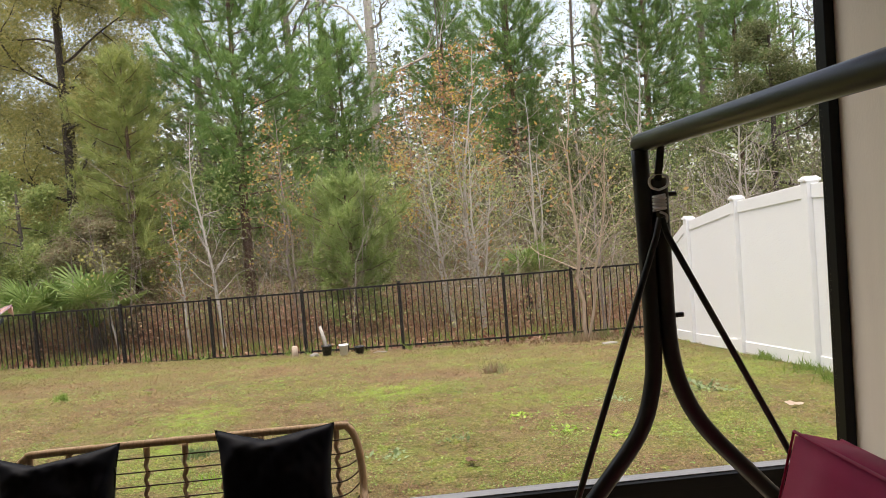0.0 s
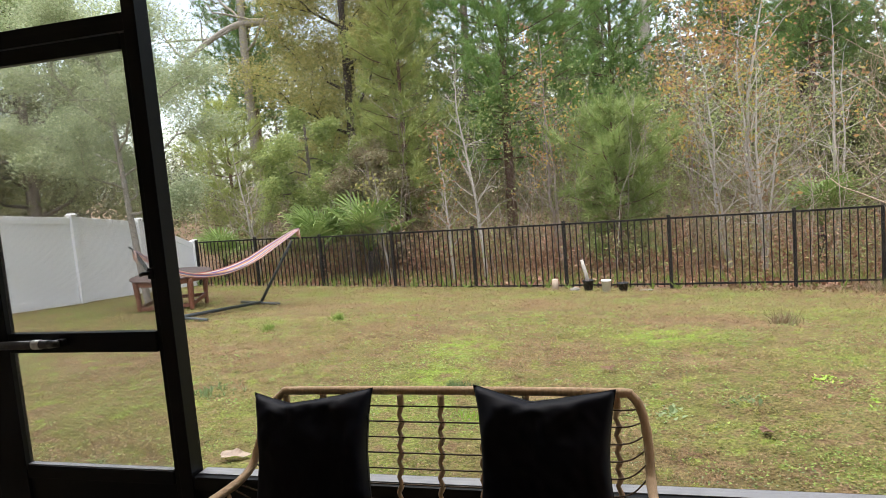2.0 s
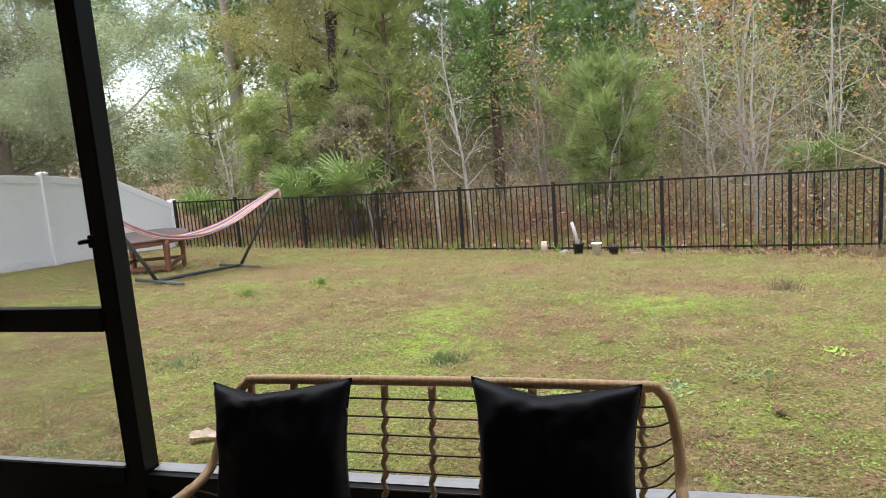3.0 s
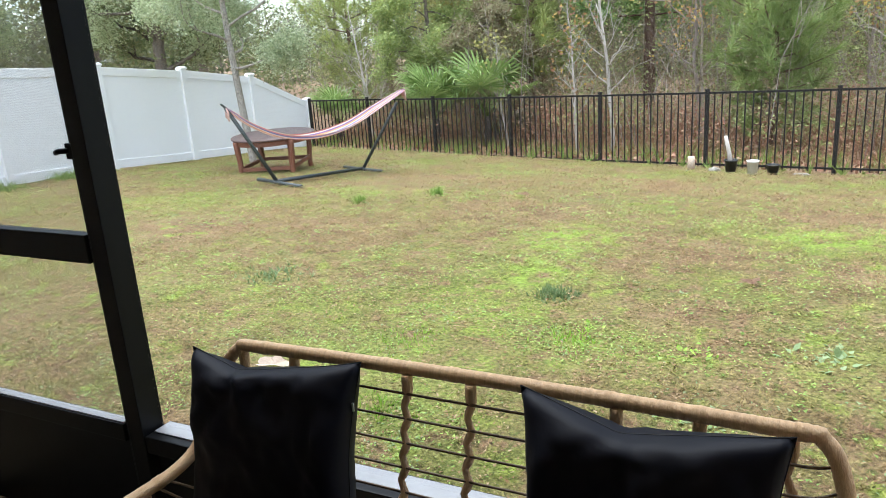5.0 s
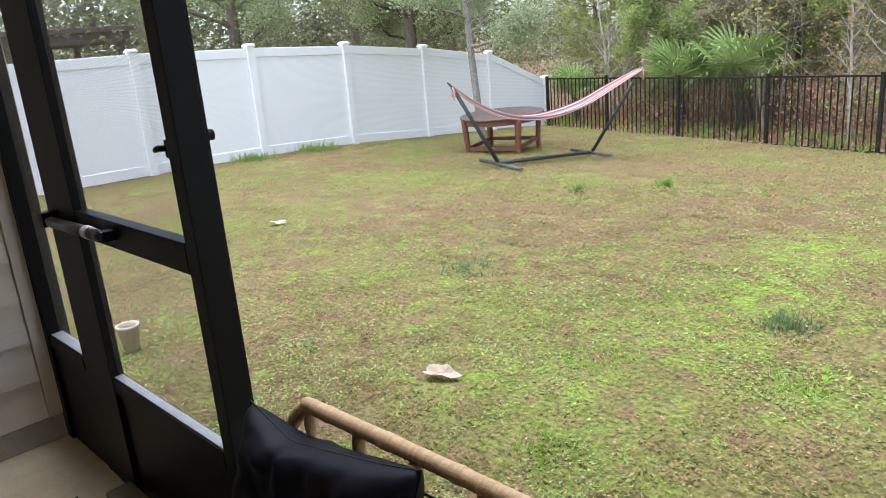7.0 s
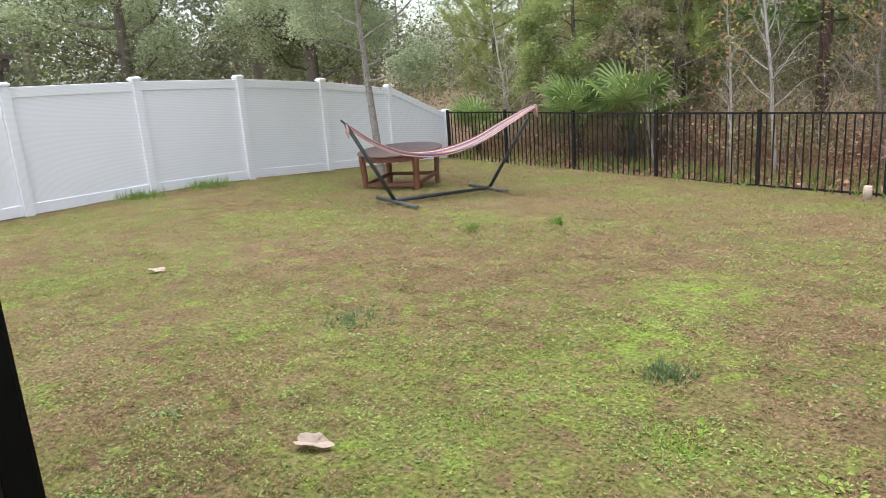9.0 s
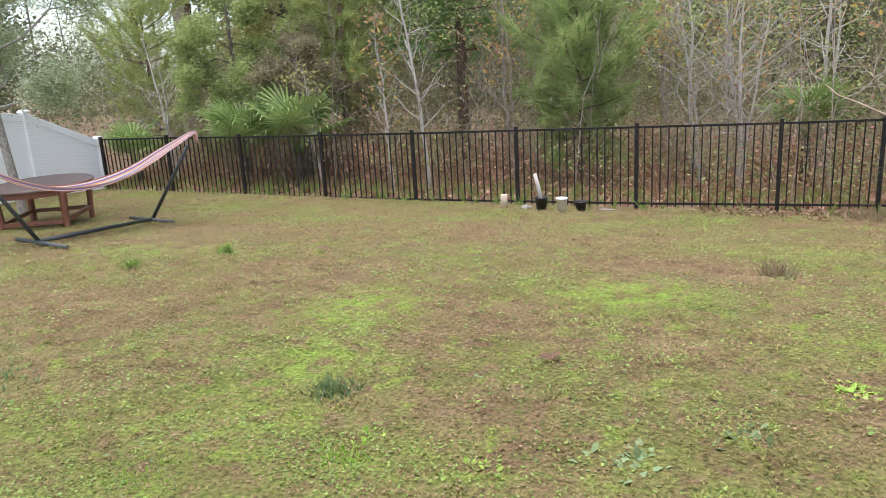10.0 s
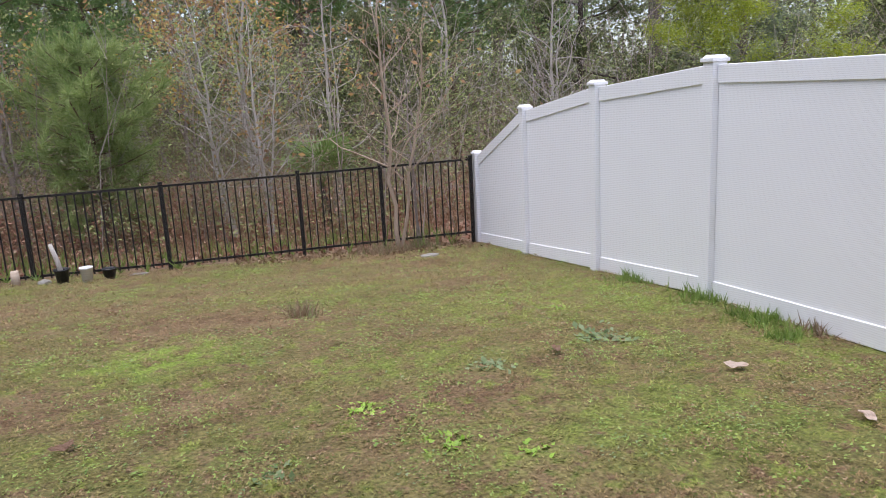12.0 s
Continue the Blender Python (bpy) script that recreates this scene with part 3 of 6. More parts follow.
alu("kick_panel", -2.106, 1.440, 2.865, 2.90, FLOOR, 0.343, wall_front)
alu("sill", -3.503, -3.174, 2.856, 2.91, 0.35, 0.40, wall_front)
alu("kick_panel", -3.503, -3.174, 2.862, 2.90, FLOOR, 0.348, wall_front)
# thin added strips: the sky's sheen on the sills, put in as grey
alu("sill_sheen", -2.10, 1.435, 2.862, 2.920, 0.396, 0.399, wall_front, "grey strip painted as sky sheen on the sill top", M_SKYSHEEN)
alu("sill_sheen", -3.500, -3.176, 2.862, 2.906, 0.401, 0.404, wall_front, "grey strip painted as sky sheen on the sill top", M_SKYSHEEN)
screen_pane("screen", -2.108, 1.442, 0.395, 2.95, 2.895, wall_front)
screen_pane("screen", -3.505, -3.172, 0.40, 2.95, 2.895, wall_front, M_SCREENDOOR)
screen_pane("screen", -3.045, -2.165, 2.085, 2.95, 2.895, wall_front)

# screen door, closed
door = thing("door_1", (0, 0, 0), "closed black aluminium screen door with a mid rail", "screen door", kind="structure")
alu("stile", -3.04, -2.888, 2.845, 2.885, FLOOR + 0.02, 2.018, door)
alu("stile", -2.198, -2.166, 2.855, 2.885, FLOOR + 0.02, 2.018, door)
alu("rail", -2.886, -2.200, 2.847, 2.883, 1.962, 2.018, door)
alu("rail", -2.886, -2.200, 2.847, 2.883, 0.868, 0.945, door)
alu("rail", -2.886, -2.200, 2.847, 2.883, 0.355, 0.408, door)
alu("kick_plate", -2.886, -2.200, 2.86, 2.875, FLOOR + 0.02, 0.353, door)
# added strip, the same painted sky sheen along the lower rail
alu("rail_sheen", -2.883, -2.203, 2.852, 2.880, 0.409, 0.412, door, "grey strip painted as sky sheen on the rail top", M_SKYSHEEN)
screen_pane("screen", -2.888, -2.198, 0.945, 1.962, 2.868, door, M_SCREENDOOR)
screen_pane("screen", -2.888, -2.198, 0.405, 0.868, 2.868, door, M_SCREENDOOR)


def door_latch():
    bm = boxed(-2.199, -2.173, 2.842, 2.858, 1.14, 1.18, 0.003)
    ob = part("latch_plate", bm, M_ALU, door)
    part("lever", tubed([(-2.190, 2.844, 1.162), (-2.196, 2.836, 1.162), (-2.208, 2.832, 1.162), (-2.222, 2.832, 1.158)], 0.007, 8), M_ALU, ob)
    part("outer_handle", tubed(curve_pts([(-2.190, 2.900, 1.150), (-2.190, 2.926, 1.13), (-2.190, 2.930, 1.08), (-2.190, 2.918, 1.04), (-2.190, 2.886, 1.03)], 5), 0.006, 8), M_ALU, door)
    part("outer_knob", tubed([(-2.190, 2.886, 1.175), (-2.190, 2.955, 1.175)], [0.010, 0.013], 10), M_ALU, door)


door_latch()


def door_closer():
    y = 2.818
    c = part("closer_tube", tubed([(-3.02, y, 0.902), (-2.66, y, 0.91)], 0.017, 12), M_GREYTUBE, door)
    part("collar", tubed([(-2.735, y, 0.9085), (-2.70, y, 0.909)], 0.019, 12), M_METAL, c, "bright metal collar")
    part("end_cap", tubed([(-2.66, y, 0.91), (-2.61, y, 0.911)], [0.017, 0.012], 12), M_TUBE, c)
    part("piston_rod", tubed([(-3.02, y, 0.902), (-3.075, y, 0.902)], 0.006, 8), M_METAL, c)
    part("bracket", boxed(-2.635, -2.60, y, 2.846, 0.897, 0.925, 0.003), M_ALU, c)
    part("bracket", boxed(-3.10, -3.06, y - 0.012, 2.857, 0.88, 0.925, 0.003), M_ALU, c)


door_closer()

# weathered plank used as a door step, and the black mat
plank = tagged(part("door_step", boxed(-2.93, -2.18, 2.76, 2.845, FLOOR, FLOOR + 0.06, 0.012), M_PLANKGREY, None),
               "weathered grey-brown plank step at the screen door", "step")


def door_mat():
    bm = bmesh.new()
    nx, ny = 44, 26
    g = [[bm.verts.new((-3.05 + 0.85 * i / nx, 2.17 + 0.54 * j / ny,
                        FLOOR + 0.012 + 0.02 * abs(noise.noise((i * 0.8, j * 0.8, 3))))) for i in range(nx + 1)] for j in range(ny + 1)]
    for a, b2 in zip(g, g[1:]):
        for i in range(nx):
            bm.faces.new((a[i], a[i + 1], b2[i + 1], b2[i]))
    ret = bmesh.ops.extrude_face_region(bm, geom=bm.faces[:])
    for v in ret["geom"]:
        if isinstance(v, bmesh.types.BMVert):
            v.co.z = FLOOR + 0.001
    bmesh.ops.recalc_face_normals(bm, faces=bm.faces[:])
    return tagged(part("door_mat", bm, M_MAT, None), "shaggy black door mat on the porch slab", "mat")


door_mat()


# ---- rattan loveseat ----
def wrapped(ctrl, r, n=10, sides=12, pitch=0.0085):
    """A rail wound with cane: the radius swells along its length."""
    pts = curve_pts(ctrl, n)
    length = [0.0]
    for a, b2 in zip(pts, pts[1:]):
        length.append(length[-1] + (b2 - a).length)
    total = length[-1]
    count = max(4, int(total / pitch))
    fine, radii = [], []
    j = 0
    for k in range(count + 1):
        s = total * k / count
        while j < len(length) - 2 and length[j + 1] < s:
            j += 1
        t = (s - length[j]) / max(1e-6, length[j + 1] - length[j])
        fine.append(pts[j].lerp(pts[j + 1], t))
        radii.append(r * (1.0 if k % 2 else 0.95) * (1.08 if k % 23 < 3 else 1.0))
    return tubed(fine, radii, sides)


def loveseat():
    b = thing("loveseat", (-1.1, 2.433, FLOOR), "tan woven rattan loveseat with an open wire back", "loveseat")
    inv = Matrix.Translation((1.1, -2.4, -FLOOR))

    def add(name, bm, mat, label=""):
        bmesh.ops.transform(bm, matrix=inv, verts=bm.verts[:])
        return part(name, bm, mat, b, label)

    y, z = 2.735, 0.751
    left = [(-1.82, 2.10, 0.47), (-1.80, 2.30, 0.485), (-1.775, 2.50, 0.487), (-1.762, 2.60, 0.495), (-1.752, 2.66, 0.525), (-1.735, 2.695, 0.60), (-1.70, 2.722, 0.69), (-1.655, y, 0.742)]
    right = [(-0.51, y, 0.742), (-0.48, 2.722, 0.69), (-0.466, 2.695, 0.60), (-0.464, 2.66, 0.525), (-0.458, 2.60, 0.495), (-0.445, 2.50, 0.487), (-0.42, 2.30, 0.485), (-0.40, 2.10, 0.47)]
    add("top_rail", wrapped(left + [(-1.59, y, z), (-1.1, y + 0.01, z), (-0.575, y, z)] + right, 0.0142, pitch=0.0065), M_RATTAN)

    def rail_at(side, zz):
        zs = [p[2] for p in side]
        order = np.argsort(zs)
        return Vector([float(np.interp(zz, np.array(zs)[order], np.array([p[n] for p in side])[order])) for n in range(2)] + [zz])

    for k in range(9):
        x = -1.645 + 0.1365 * k
        pts = [(x, y, z - 0.01), (x, y - 0.002, z - 0.03), (x, y - 0.004, z - 0.055)]
        radii = [0.0115, 0.0115, 0.0085]
        for i in range(16):
            pts.append((x + 0.0052 * (1 if i % 2 else -1), y - 0.006 * (i + 2), z - 0.075 - 0.0235 * i))
            radii.append(0.0072 + 0.0016 * (i % 2))
        add("spindle", tubed(curve_pts(pts, 2), [r for r in radii for _ in (0, 1)][:-1], 8), M_RATTAN)
    for k in range(8):
        zz = 0.705 - 0.0475 * k
        back = y - 0.006 * (z - zz) / 0.0245
        el, er = rail_at(left[2:], max(0.49, zz + 0.012 * k)), rail_at(right[:-2], max(0.49, zz + 0.012 * k))
        add("wire", tubed(curve_pts([el, Vector((-1.66, back - 0.012, zz)), Vector((-1.5, back, zz)), Vector((-1.1, back, zz)), Vector((-0.7, back, zz)),
                                     Vector((-0.54, back - 0.012, zz)), er], 6), 0.0026, 6), M_WIRE, "thin dark cane wire")
    for side, foot in ((left, -1.70), (right, -0.50)):
        for k in range(6):
            yy = 2.17 + 0.07 * k
            x = float(np.interp(yy, sorted(p[1] for p in side), [p[0] for p in sorted(side, key=lambda p: p[1])]))
            add("spindle", tubed([(x, yy, 0.484), (foot, yy, 0.30)], 0.007, 6), M_RATTAN)
    add("seat_frame", wrapped([(-1.70, 2.10, 0.30), (-1.1, 2.07, 0.30), (-0.50, 2.10, 0.30)], 0.018), M_RATTAN)
    add("seat_frame", wrapped([(-1.70, 2.62, 0.30), (-1.1, 2.63, 0.30), (-0.50, 2.62, 0.30)], 0.018), M_RATTAN)
    for x in (-1.70, -0.50):
        add("seat_frame", wrapped([(x, 2.10, 0.30), (x, 2.62, 0.30)], 0.018), M_RATTAN)
        add("leg", wrapped([(x, 2.12, 0.30), (x * 1.0 + (0.03 if x > -1 else -0.03), 2.09, FLOOR)], 0.016), M_RATTAN)
        add("leg", wrapped([(x, 2.60, 0.30), (x * 1.0 + (0.03 if x > -1 else -0.03), 2.64, FLOOR)], 0.016), M_RATTAN)
        add("arm_post", wrapped([(x, 2.12, 0.30), (-1.82 if x < -1 else -0.40, 2.12, 0.47)], 0.014), M_RATTAN)
    add("seat_cushion", boxed(-1.69, -0.51, 2.11, 2.60, 0.315, 0.39, 0.025), M_PILLOW, "flat black seat cushion")


loveseat()


def pillow(name, corner_l, corner_r, height, lean, dip, seed):
    """A square pillow with pulled-out corners, a sagging top edge and creases."""
    a, c = Vector(corner_l), Vector(corner_r)
    w = (c - a).length
    ux = (c - a).normalized()
    uz = Vector((0, -math.sin(lean), -math.cos(lean)))
    un = ux.cross(uz).normalized()
    bm = bmesh.new()
    n = 40
    sheets = []
    for side in (1, -1):
        rows = []
        for j in range(n + 1):
            row = []
            for i in range(n + 1):
                u, v = i / n * 2 - 1, j / n * 2 - 1
                pin = 1 - 0.13 * (1 - abs(u) ** 1.8) * abs(v) ** 5
                pinu = 1 - 0.12 * (1 - abs(v) ** 1.8) * abs(u) ** 5
                puff = 0.066 * max(0, (1 - u ** 4) * (1 - v ** 4)) ** 0.44
                crease = 0.012 * noise.noise((u * 1.8 + seed, v * 2.2, side * 2)) + 0.003 * noise.noise((u * 9 + seed, v * 7, side))
                fold = abs(noise.noise((u * 2.6 + v * 1.4 + seed, v * 1.5 - u * 0.8, side * 5)))
                crease += 0.015 * (fold - 0.25) * (0.35 + 0.65 * math.exp(-((v + 0.55) / 0.5) ** 2))
                fold = abs(noise.noise((u * 4.2 - v * 2.6 + seed, v * 3.0 + u, side * 3)))
                crease += 0.005 * (fold - 0.25)
                # the pinch that runs down from the sagging top edge
                line = u - dip - 0.22 * (v + 1)
                crease -= 0.013 * math.exp(-(line / 0.10) ** 2) * max(0, -v - 0.25)
                crease += 0.012 * math.exp(-((line - 0.13) / 0.09) ** 2) * max(0, -v - 0.2)
                edge = max(0, (1 - u ** 8) * (1 - v ** 8))
                sag = (0.016 * math.exp(-((u - dip) / 0.45) ** 2) + 0.005 * math.exp(-((u - dip) / 0.12) ** 2)) * (1 if v < 0 else 0) * abs(v) ** 3
                p = a + ux * ((u * pinu + 1) / 2 * w) + uz * ((v * pin + 1) / 2 * height + sag) + un * side * (puff + crease * edge * 1.5)
                row.append(bm.verts.new(p))
            rows.append(row)
        sheets.append(rows)
        for r0, r1 in zip(rows, rows[1:]):
            for i in range(n):
                f = bm.faces.new((r0[i], r0[i + 1], r1[i + 1], r1[i]) if side > 0 else (r0[i], r1[i], r1[i + 1], r0[i + 1]))
                f.smooth = True
    rim = [sheets[0][0][i].co.copy() for i in range(n + 1)] + [sheets[0][j][n].co.copy() for j in range(1, n + 1)] + \
          [sheets[0][n][i].co.copy() for i in range(n - 1, -1, -1)] + [sheets[0][j][0].co.copy() for j in range(n - 1, 0, -1)]
    bmesh.ops.remove_doubles(bm, verts=bm.verts[:], dist=0.0012)
    bmesh.ops.recalc_face_normals(bm, faces=bm.faces[:])
    p = tagged(part(name, bm, M_PILLOW, None), "black satin square throw pillow propped against the rattan back", "pillow", group="pillows on the loveseat")
    part("seam", tubed(rim + [rim[0]], 0.0013, 5), M_SEAM, p, "matt black seam")
    return p, rim


pil, rim = pillow("throw_pillow", (-1.722, 2.70, 0.768), (-1.310, 2.725, 0.776), 0.41, 0.20, -0.42, 1.0)
part("zip_pull", boxed(-0.0022, 0.0022, -0.0015, 0.0015, -0.016, 0.002, 0.0006, Matrix.Translation(rim[40 + 8] + Vector((0.001, -0.006, 0)))), M_METAL, pil, "small steel zip pull")
pillow("throw_pillow", (-0.968, 2.69, 0.799), (-0.547, 2.675, 0.791), 0.43, 0.16, -0.2, 7.0)


# ---- porch swing ----
def swing():
    s = thing("porch_swing", (0.42, 1.1, FLOOR), "black tubular steel porch swing frame", "porch swing")
    inv = Matrix.Translation((-0.42, -1.1, -FLOOR))

    def add(name, bm, mat, label="", parent=None):
        bmesh.ops.transform(bm, matrix=inv, verts=bm.verts[:])
        return part(name, bm, mat, parent or s, label)

    add("top_bar", tubed([(0.405, 2.055, 1.645), (0.405, 2.045, 1.645), (0.405, 0.115, 1.645), (0.405, 0.105, 1.645)], [0.021, 0.0255, 0.0255, 0.021], 16), M_TUBE)
    for yy in (2.02, 0.14):
        add("leg", tubed(curve_pts([(0.395, yy, 1.625), (0.397, yy, 1.35), (0.398, yy, 1.10), (0.385, yy, 0.97), (0.34, yy, 0.85), (0.22, yy, 0.70), (0.05, yy, 0.50), (-0.12, yy, 0.26), (-0.24, yy, FLOOR)], 6), 0.0232, 14), M_TUBE)
        add("leg", tubed(curve_pts([(0.441, yy - 0.005, 1.545), (0.441, yy, 1.30), (0.443, yy, 1.10), (0.468, yy, 0.97), (0.53, yy, 0.85), (0.66, yy, 0.70), (0.84, yy, 0.50), (1.02, yy, 0.26), (1.14, yy, FLOOR)], 6), 0.0232, 14), M_TUBE)
        for zz in (1.50, 1.17):
            add("bolt", tubed([(0.46, yy, zz), (0.487, yy, zz), (0.488, yy, zz)], [0.007, 0.007, 0.004], 8), M_TUBE)
        inn = yy - 0.07 if yy > 1 else yy + 0.07
        add("hanger", boxed(-0.010, 0.010, inn - 0.003, inn + 0.003, -0.052, 0.052, 0.002, Matrix.Translation((0.422, 0, 1.587)) @ Matrix.Rotation(0.16, 4, "Y")), M_TUBE)
        coil = [(0.415 + 0.0155 * math.cos(a * 0.5), inn + 0.0155 * math.sin(a * 0.5), 1.499 - 0.0007 * a) for a in range(0, 58)]
        hook_top = [(0.415, inn, 1.512), (0.438, inn, 1.522), (0.440, inn, 1.545), (0.415, inn, 1.553), (0.393, inn, 1.542), (0.395, inn, 1.522), (0.415, inn, 1.512)]
        spring = add("spring", tubed(coil, 0.0038, 6), M_METAL, "bright zinc coil spring")
        add("hook", tubed(curve_pts(hook_top, 5), 0.0036, 6), M_METAL, "", spring)
        add("hook", tubed(curve_pts([(0.415, inn, 1.455), (0.432, inn, 1.445), (0.428, inn, 1.425), (0.41, inn, 1.425)], 5), 0.0036, 6), M_METAL, "", spring)
        add("hanger_rod", tubed([(0.414, inn, 1.44), (0.40, inn, 1.39), (0.13, inn, 0.68), (0.06, inn, 0.50)], 0.0085, 10), M_TUBE)
        add("hanger_rod", tubed([(0.418, inn, 1.44), (0.432, inn, 1.39), (0.72, inn, 0.80), (0.80, inn, 0.62)], 0.0085, 10), M_TUBE)
    add("seat_frame", tubed([(0.06, 1.95, 0.50), (0.06, 0.21, 0.50)], 0.016, 12), M_TUBE)
    add("seat_frame", tubed([(0.80, 1.95, 0.62), (0.80, 0.21, 0.62)], 0.016, 12), M_TUBE)
    add("seat_frame", tubed([(0.06, 1.95, 0.50), (0.55, 1.95, 0.44), (0.80, 1.95, 0.62)], 0.014, 12), M_TUBE)
    add("seat_frame", tubed([(0.06, 0.21, 0.50), (0.55, 0.21, 0.44), (0.80, 0.21, 0.62)], 0.014, 12), M_TUBE)
    return s


swing()


def swing_cushion():
    """Boxed cushion of the swing: seat and back, with piping."""
    c = thing("swing_cushion", (0.6, 1.1, 0.47), "crimson canvas boxed cushion on the porch swing", "cushion")

    def slab(name, m, sx, sy, sz):
        bm = bmesh.new()
        box(bm, -sx, sx, -sy, sy, -sz, sz)
        bmesh.ops.subdivide_edges(bm, edges=bm.edges[:], cuts=7, use_grid_fill=True)
        for v in bm.verts:
            fx, fy, fz = v.co.x / sx, v.co.y / sy, v.co.z / sz
            v.co.x += 0.018 * (1 if fx > 0.99 else -1 if fx < -0.99 else 0) * (1 - fy ** 2) * (1 - fz ** 2)
            v.co.x += 0.005 * noise.noise((fy * 3, fz * 3, fx))
            v.co.z += 0.022 * (1 if fz > 0.99 else 0) * (1 - fx ** 2) * (1 - fy ** 4)
        for f in bm.faces:
            f.smooth = True
        bmesh.ops.bevel(bm, geom=[e for e in bm.edges if e.calc_face_angle(0) > 1.0], offset=0.008, segments=2, affect="EDGES")
        bmesh.ops.transform(bm, matrix=Matrix.Translation((-0.6, -1.1, -0.47)) @ m, verts=bm.verts[:])
        ob = part(name, bm, M_RED, c)
        for x in (-sx, sx):
            pts = [(x, -sy, -sz), (x, sy, -sz), (x, sy, sz), (x, -sy, sz), (x, -sy, -sz)]
            bm2 = tubed([Matrix.Translation((-0.6, -1.1, -0.47)) @ m @ Vector(p) for p in pts], 0.004, 6)
            part("piping", bm2, M_RED, ob)
        return ob

    slab("back", pose(0.62, 1.0, 0.665, 0, 16, 0), 0.06, 0.74, 0.24)
    slab("seat", pose(0.38, 1.02, 0.53, 0, 90, 0), 0.05, 0.74, 0.27)


swing_cushion()


# ---- white vinyl privacy fences ----
def vinyl_fence(name, corner, heading, tops, label):
    """Posts and racked panels from the low corner post towards the house."""
    u = Vector((math.cos(radians(heading)), math.sin(radians(heading)), 0))
    f = thing(name, (*corner, ground_z(*corner)), label, "fence", kind="")
    f.rotation_euler = (0, 0, radians(heading))
    base = ground_z(*corner)
    foot = []
    for k, top in enumerate(tops):
        p = Vector((*corner, 0)) + u * (1.85 * k)
        foot.append(ground_z(p.x, p.y))
    for k, top in enumerate(tops):
        h = top - 0.055 - (foot[k] - 0.15)
        bm = boxed(-0.0635, 0.0635, -0.0635, 0.0635, 0, h, 0.006)
        bmesh.ops.transform(bm, matrix=Matrix.Translation((1.85 * k, 0, foot[k] - 0.15 - base)), verts=bm.verts[:])
        post = part("post", bm, M_VINYL, f)
        cap = boxed(-0.078, 0.078, -0.078, 0.078, 0, 0.03, 0.005)
        vs = [cap.verts.new(p) for p in ((-0.066, -0.066, 0.03), (0.066, -0.066, 0.03), (0.066, 0.066, 0.03), (-0.066, 0.066, 0.03))]
        tip = [cap.verts.new(p) for p in ((-0.05, -0.05, 0.052), (0.05, -0.05, 0.052), (0.05, 0.05, 0.052), (-0.05, 0.05, 0.052))]
        cap.faces.new(tip)
        for i in range(4):
            cap.faces.new((vs[i], vs[(i + 1) % 4], tip[(i + 1) % 4], tip[i]))
        bmesh.ops.transform(cap, matrix=Matrix.Translation((1.85 * k, 0, top - 0.055 - base)), verts=cap.verts[:])
        part("post_cap", cap, M_VINYL, post)

    def racked(x0, x1, za0, za1, zb0, zb1, t):
        bm = bmesh.new()
        vs = box(bm, x0, x1, -t, t, 0, 1)
        for v in vs:
            left = v.co.x < (x0 + x1) / 2
            lo, hi = (za0, za1) if left else (zb0, zb1)
            v.co.z = (lo if v.co.z < 0.5 else hi) - base
        bmesh.ops.bevel(bm, geom=bm.edges[:], offset=0.004, segments=1, affect="EDGES")
        return bm

    for k in range(len(tops) - 1):
        x0, x1 = 1.85 * k + 0.066, 1.85 * (k + 1) - 0.066
        t0, t1 = tops[k] - 0.075, tops[k + 1] - 0.075
        g0, g1 = foot[k] + 0.05, foot[k + 1] + 0.05
        part("top_rail", racked(x0, x1, t0 - 0.14, t0, t1 - 0.14, t1, 0.024), M_VINYL, f)
        part("bottom_rail", racked(x0, x1, g0 - 0.04, g0 + 0.11, g1 - 0.04, g1 + 0.11, 0.024), M_VINYL, f)
        part("panel", racked(x0, x1, g0 + 0.10, t0 - 0.135, g1 + 0.10, t1 - 0.135, 0.011), M_VINYL, f)
    return f


vinyl_fence("vinyl_fence", (4.20, 12.62), -94, [0.52, 1.205, 1.46, 1.60, 1.59, 1.605, 1.62, 1.63], "white vinyl privacy fence stepping down to a low corner post")
vinyl_fence("vinyl_fence", (-11.17, 15.88), -90.4, [0.24, 0.93, 1.175, 1.35, 1.44, 1.49, 1.49, 1.52, 1.55, 1.58], "white vinyl privacy fence along the neighbouring yard")


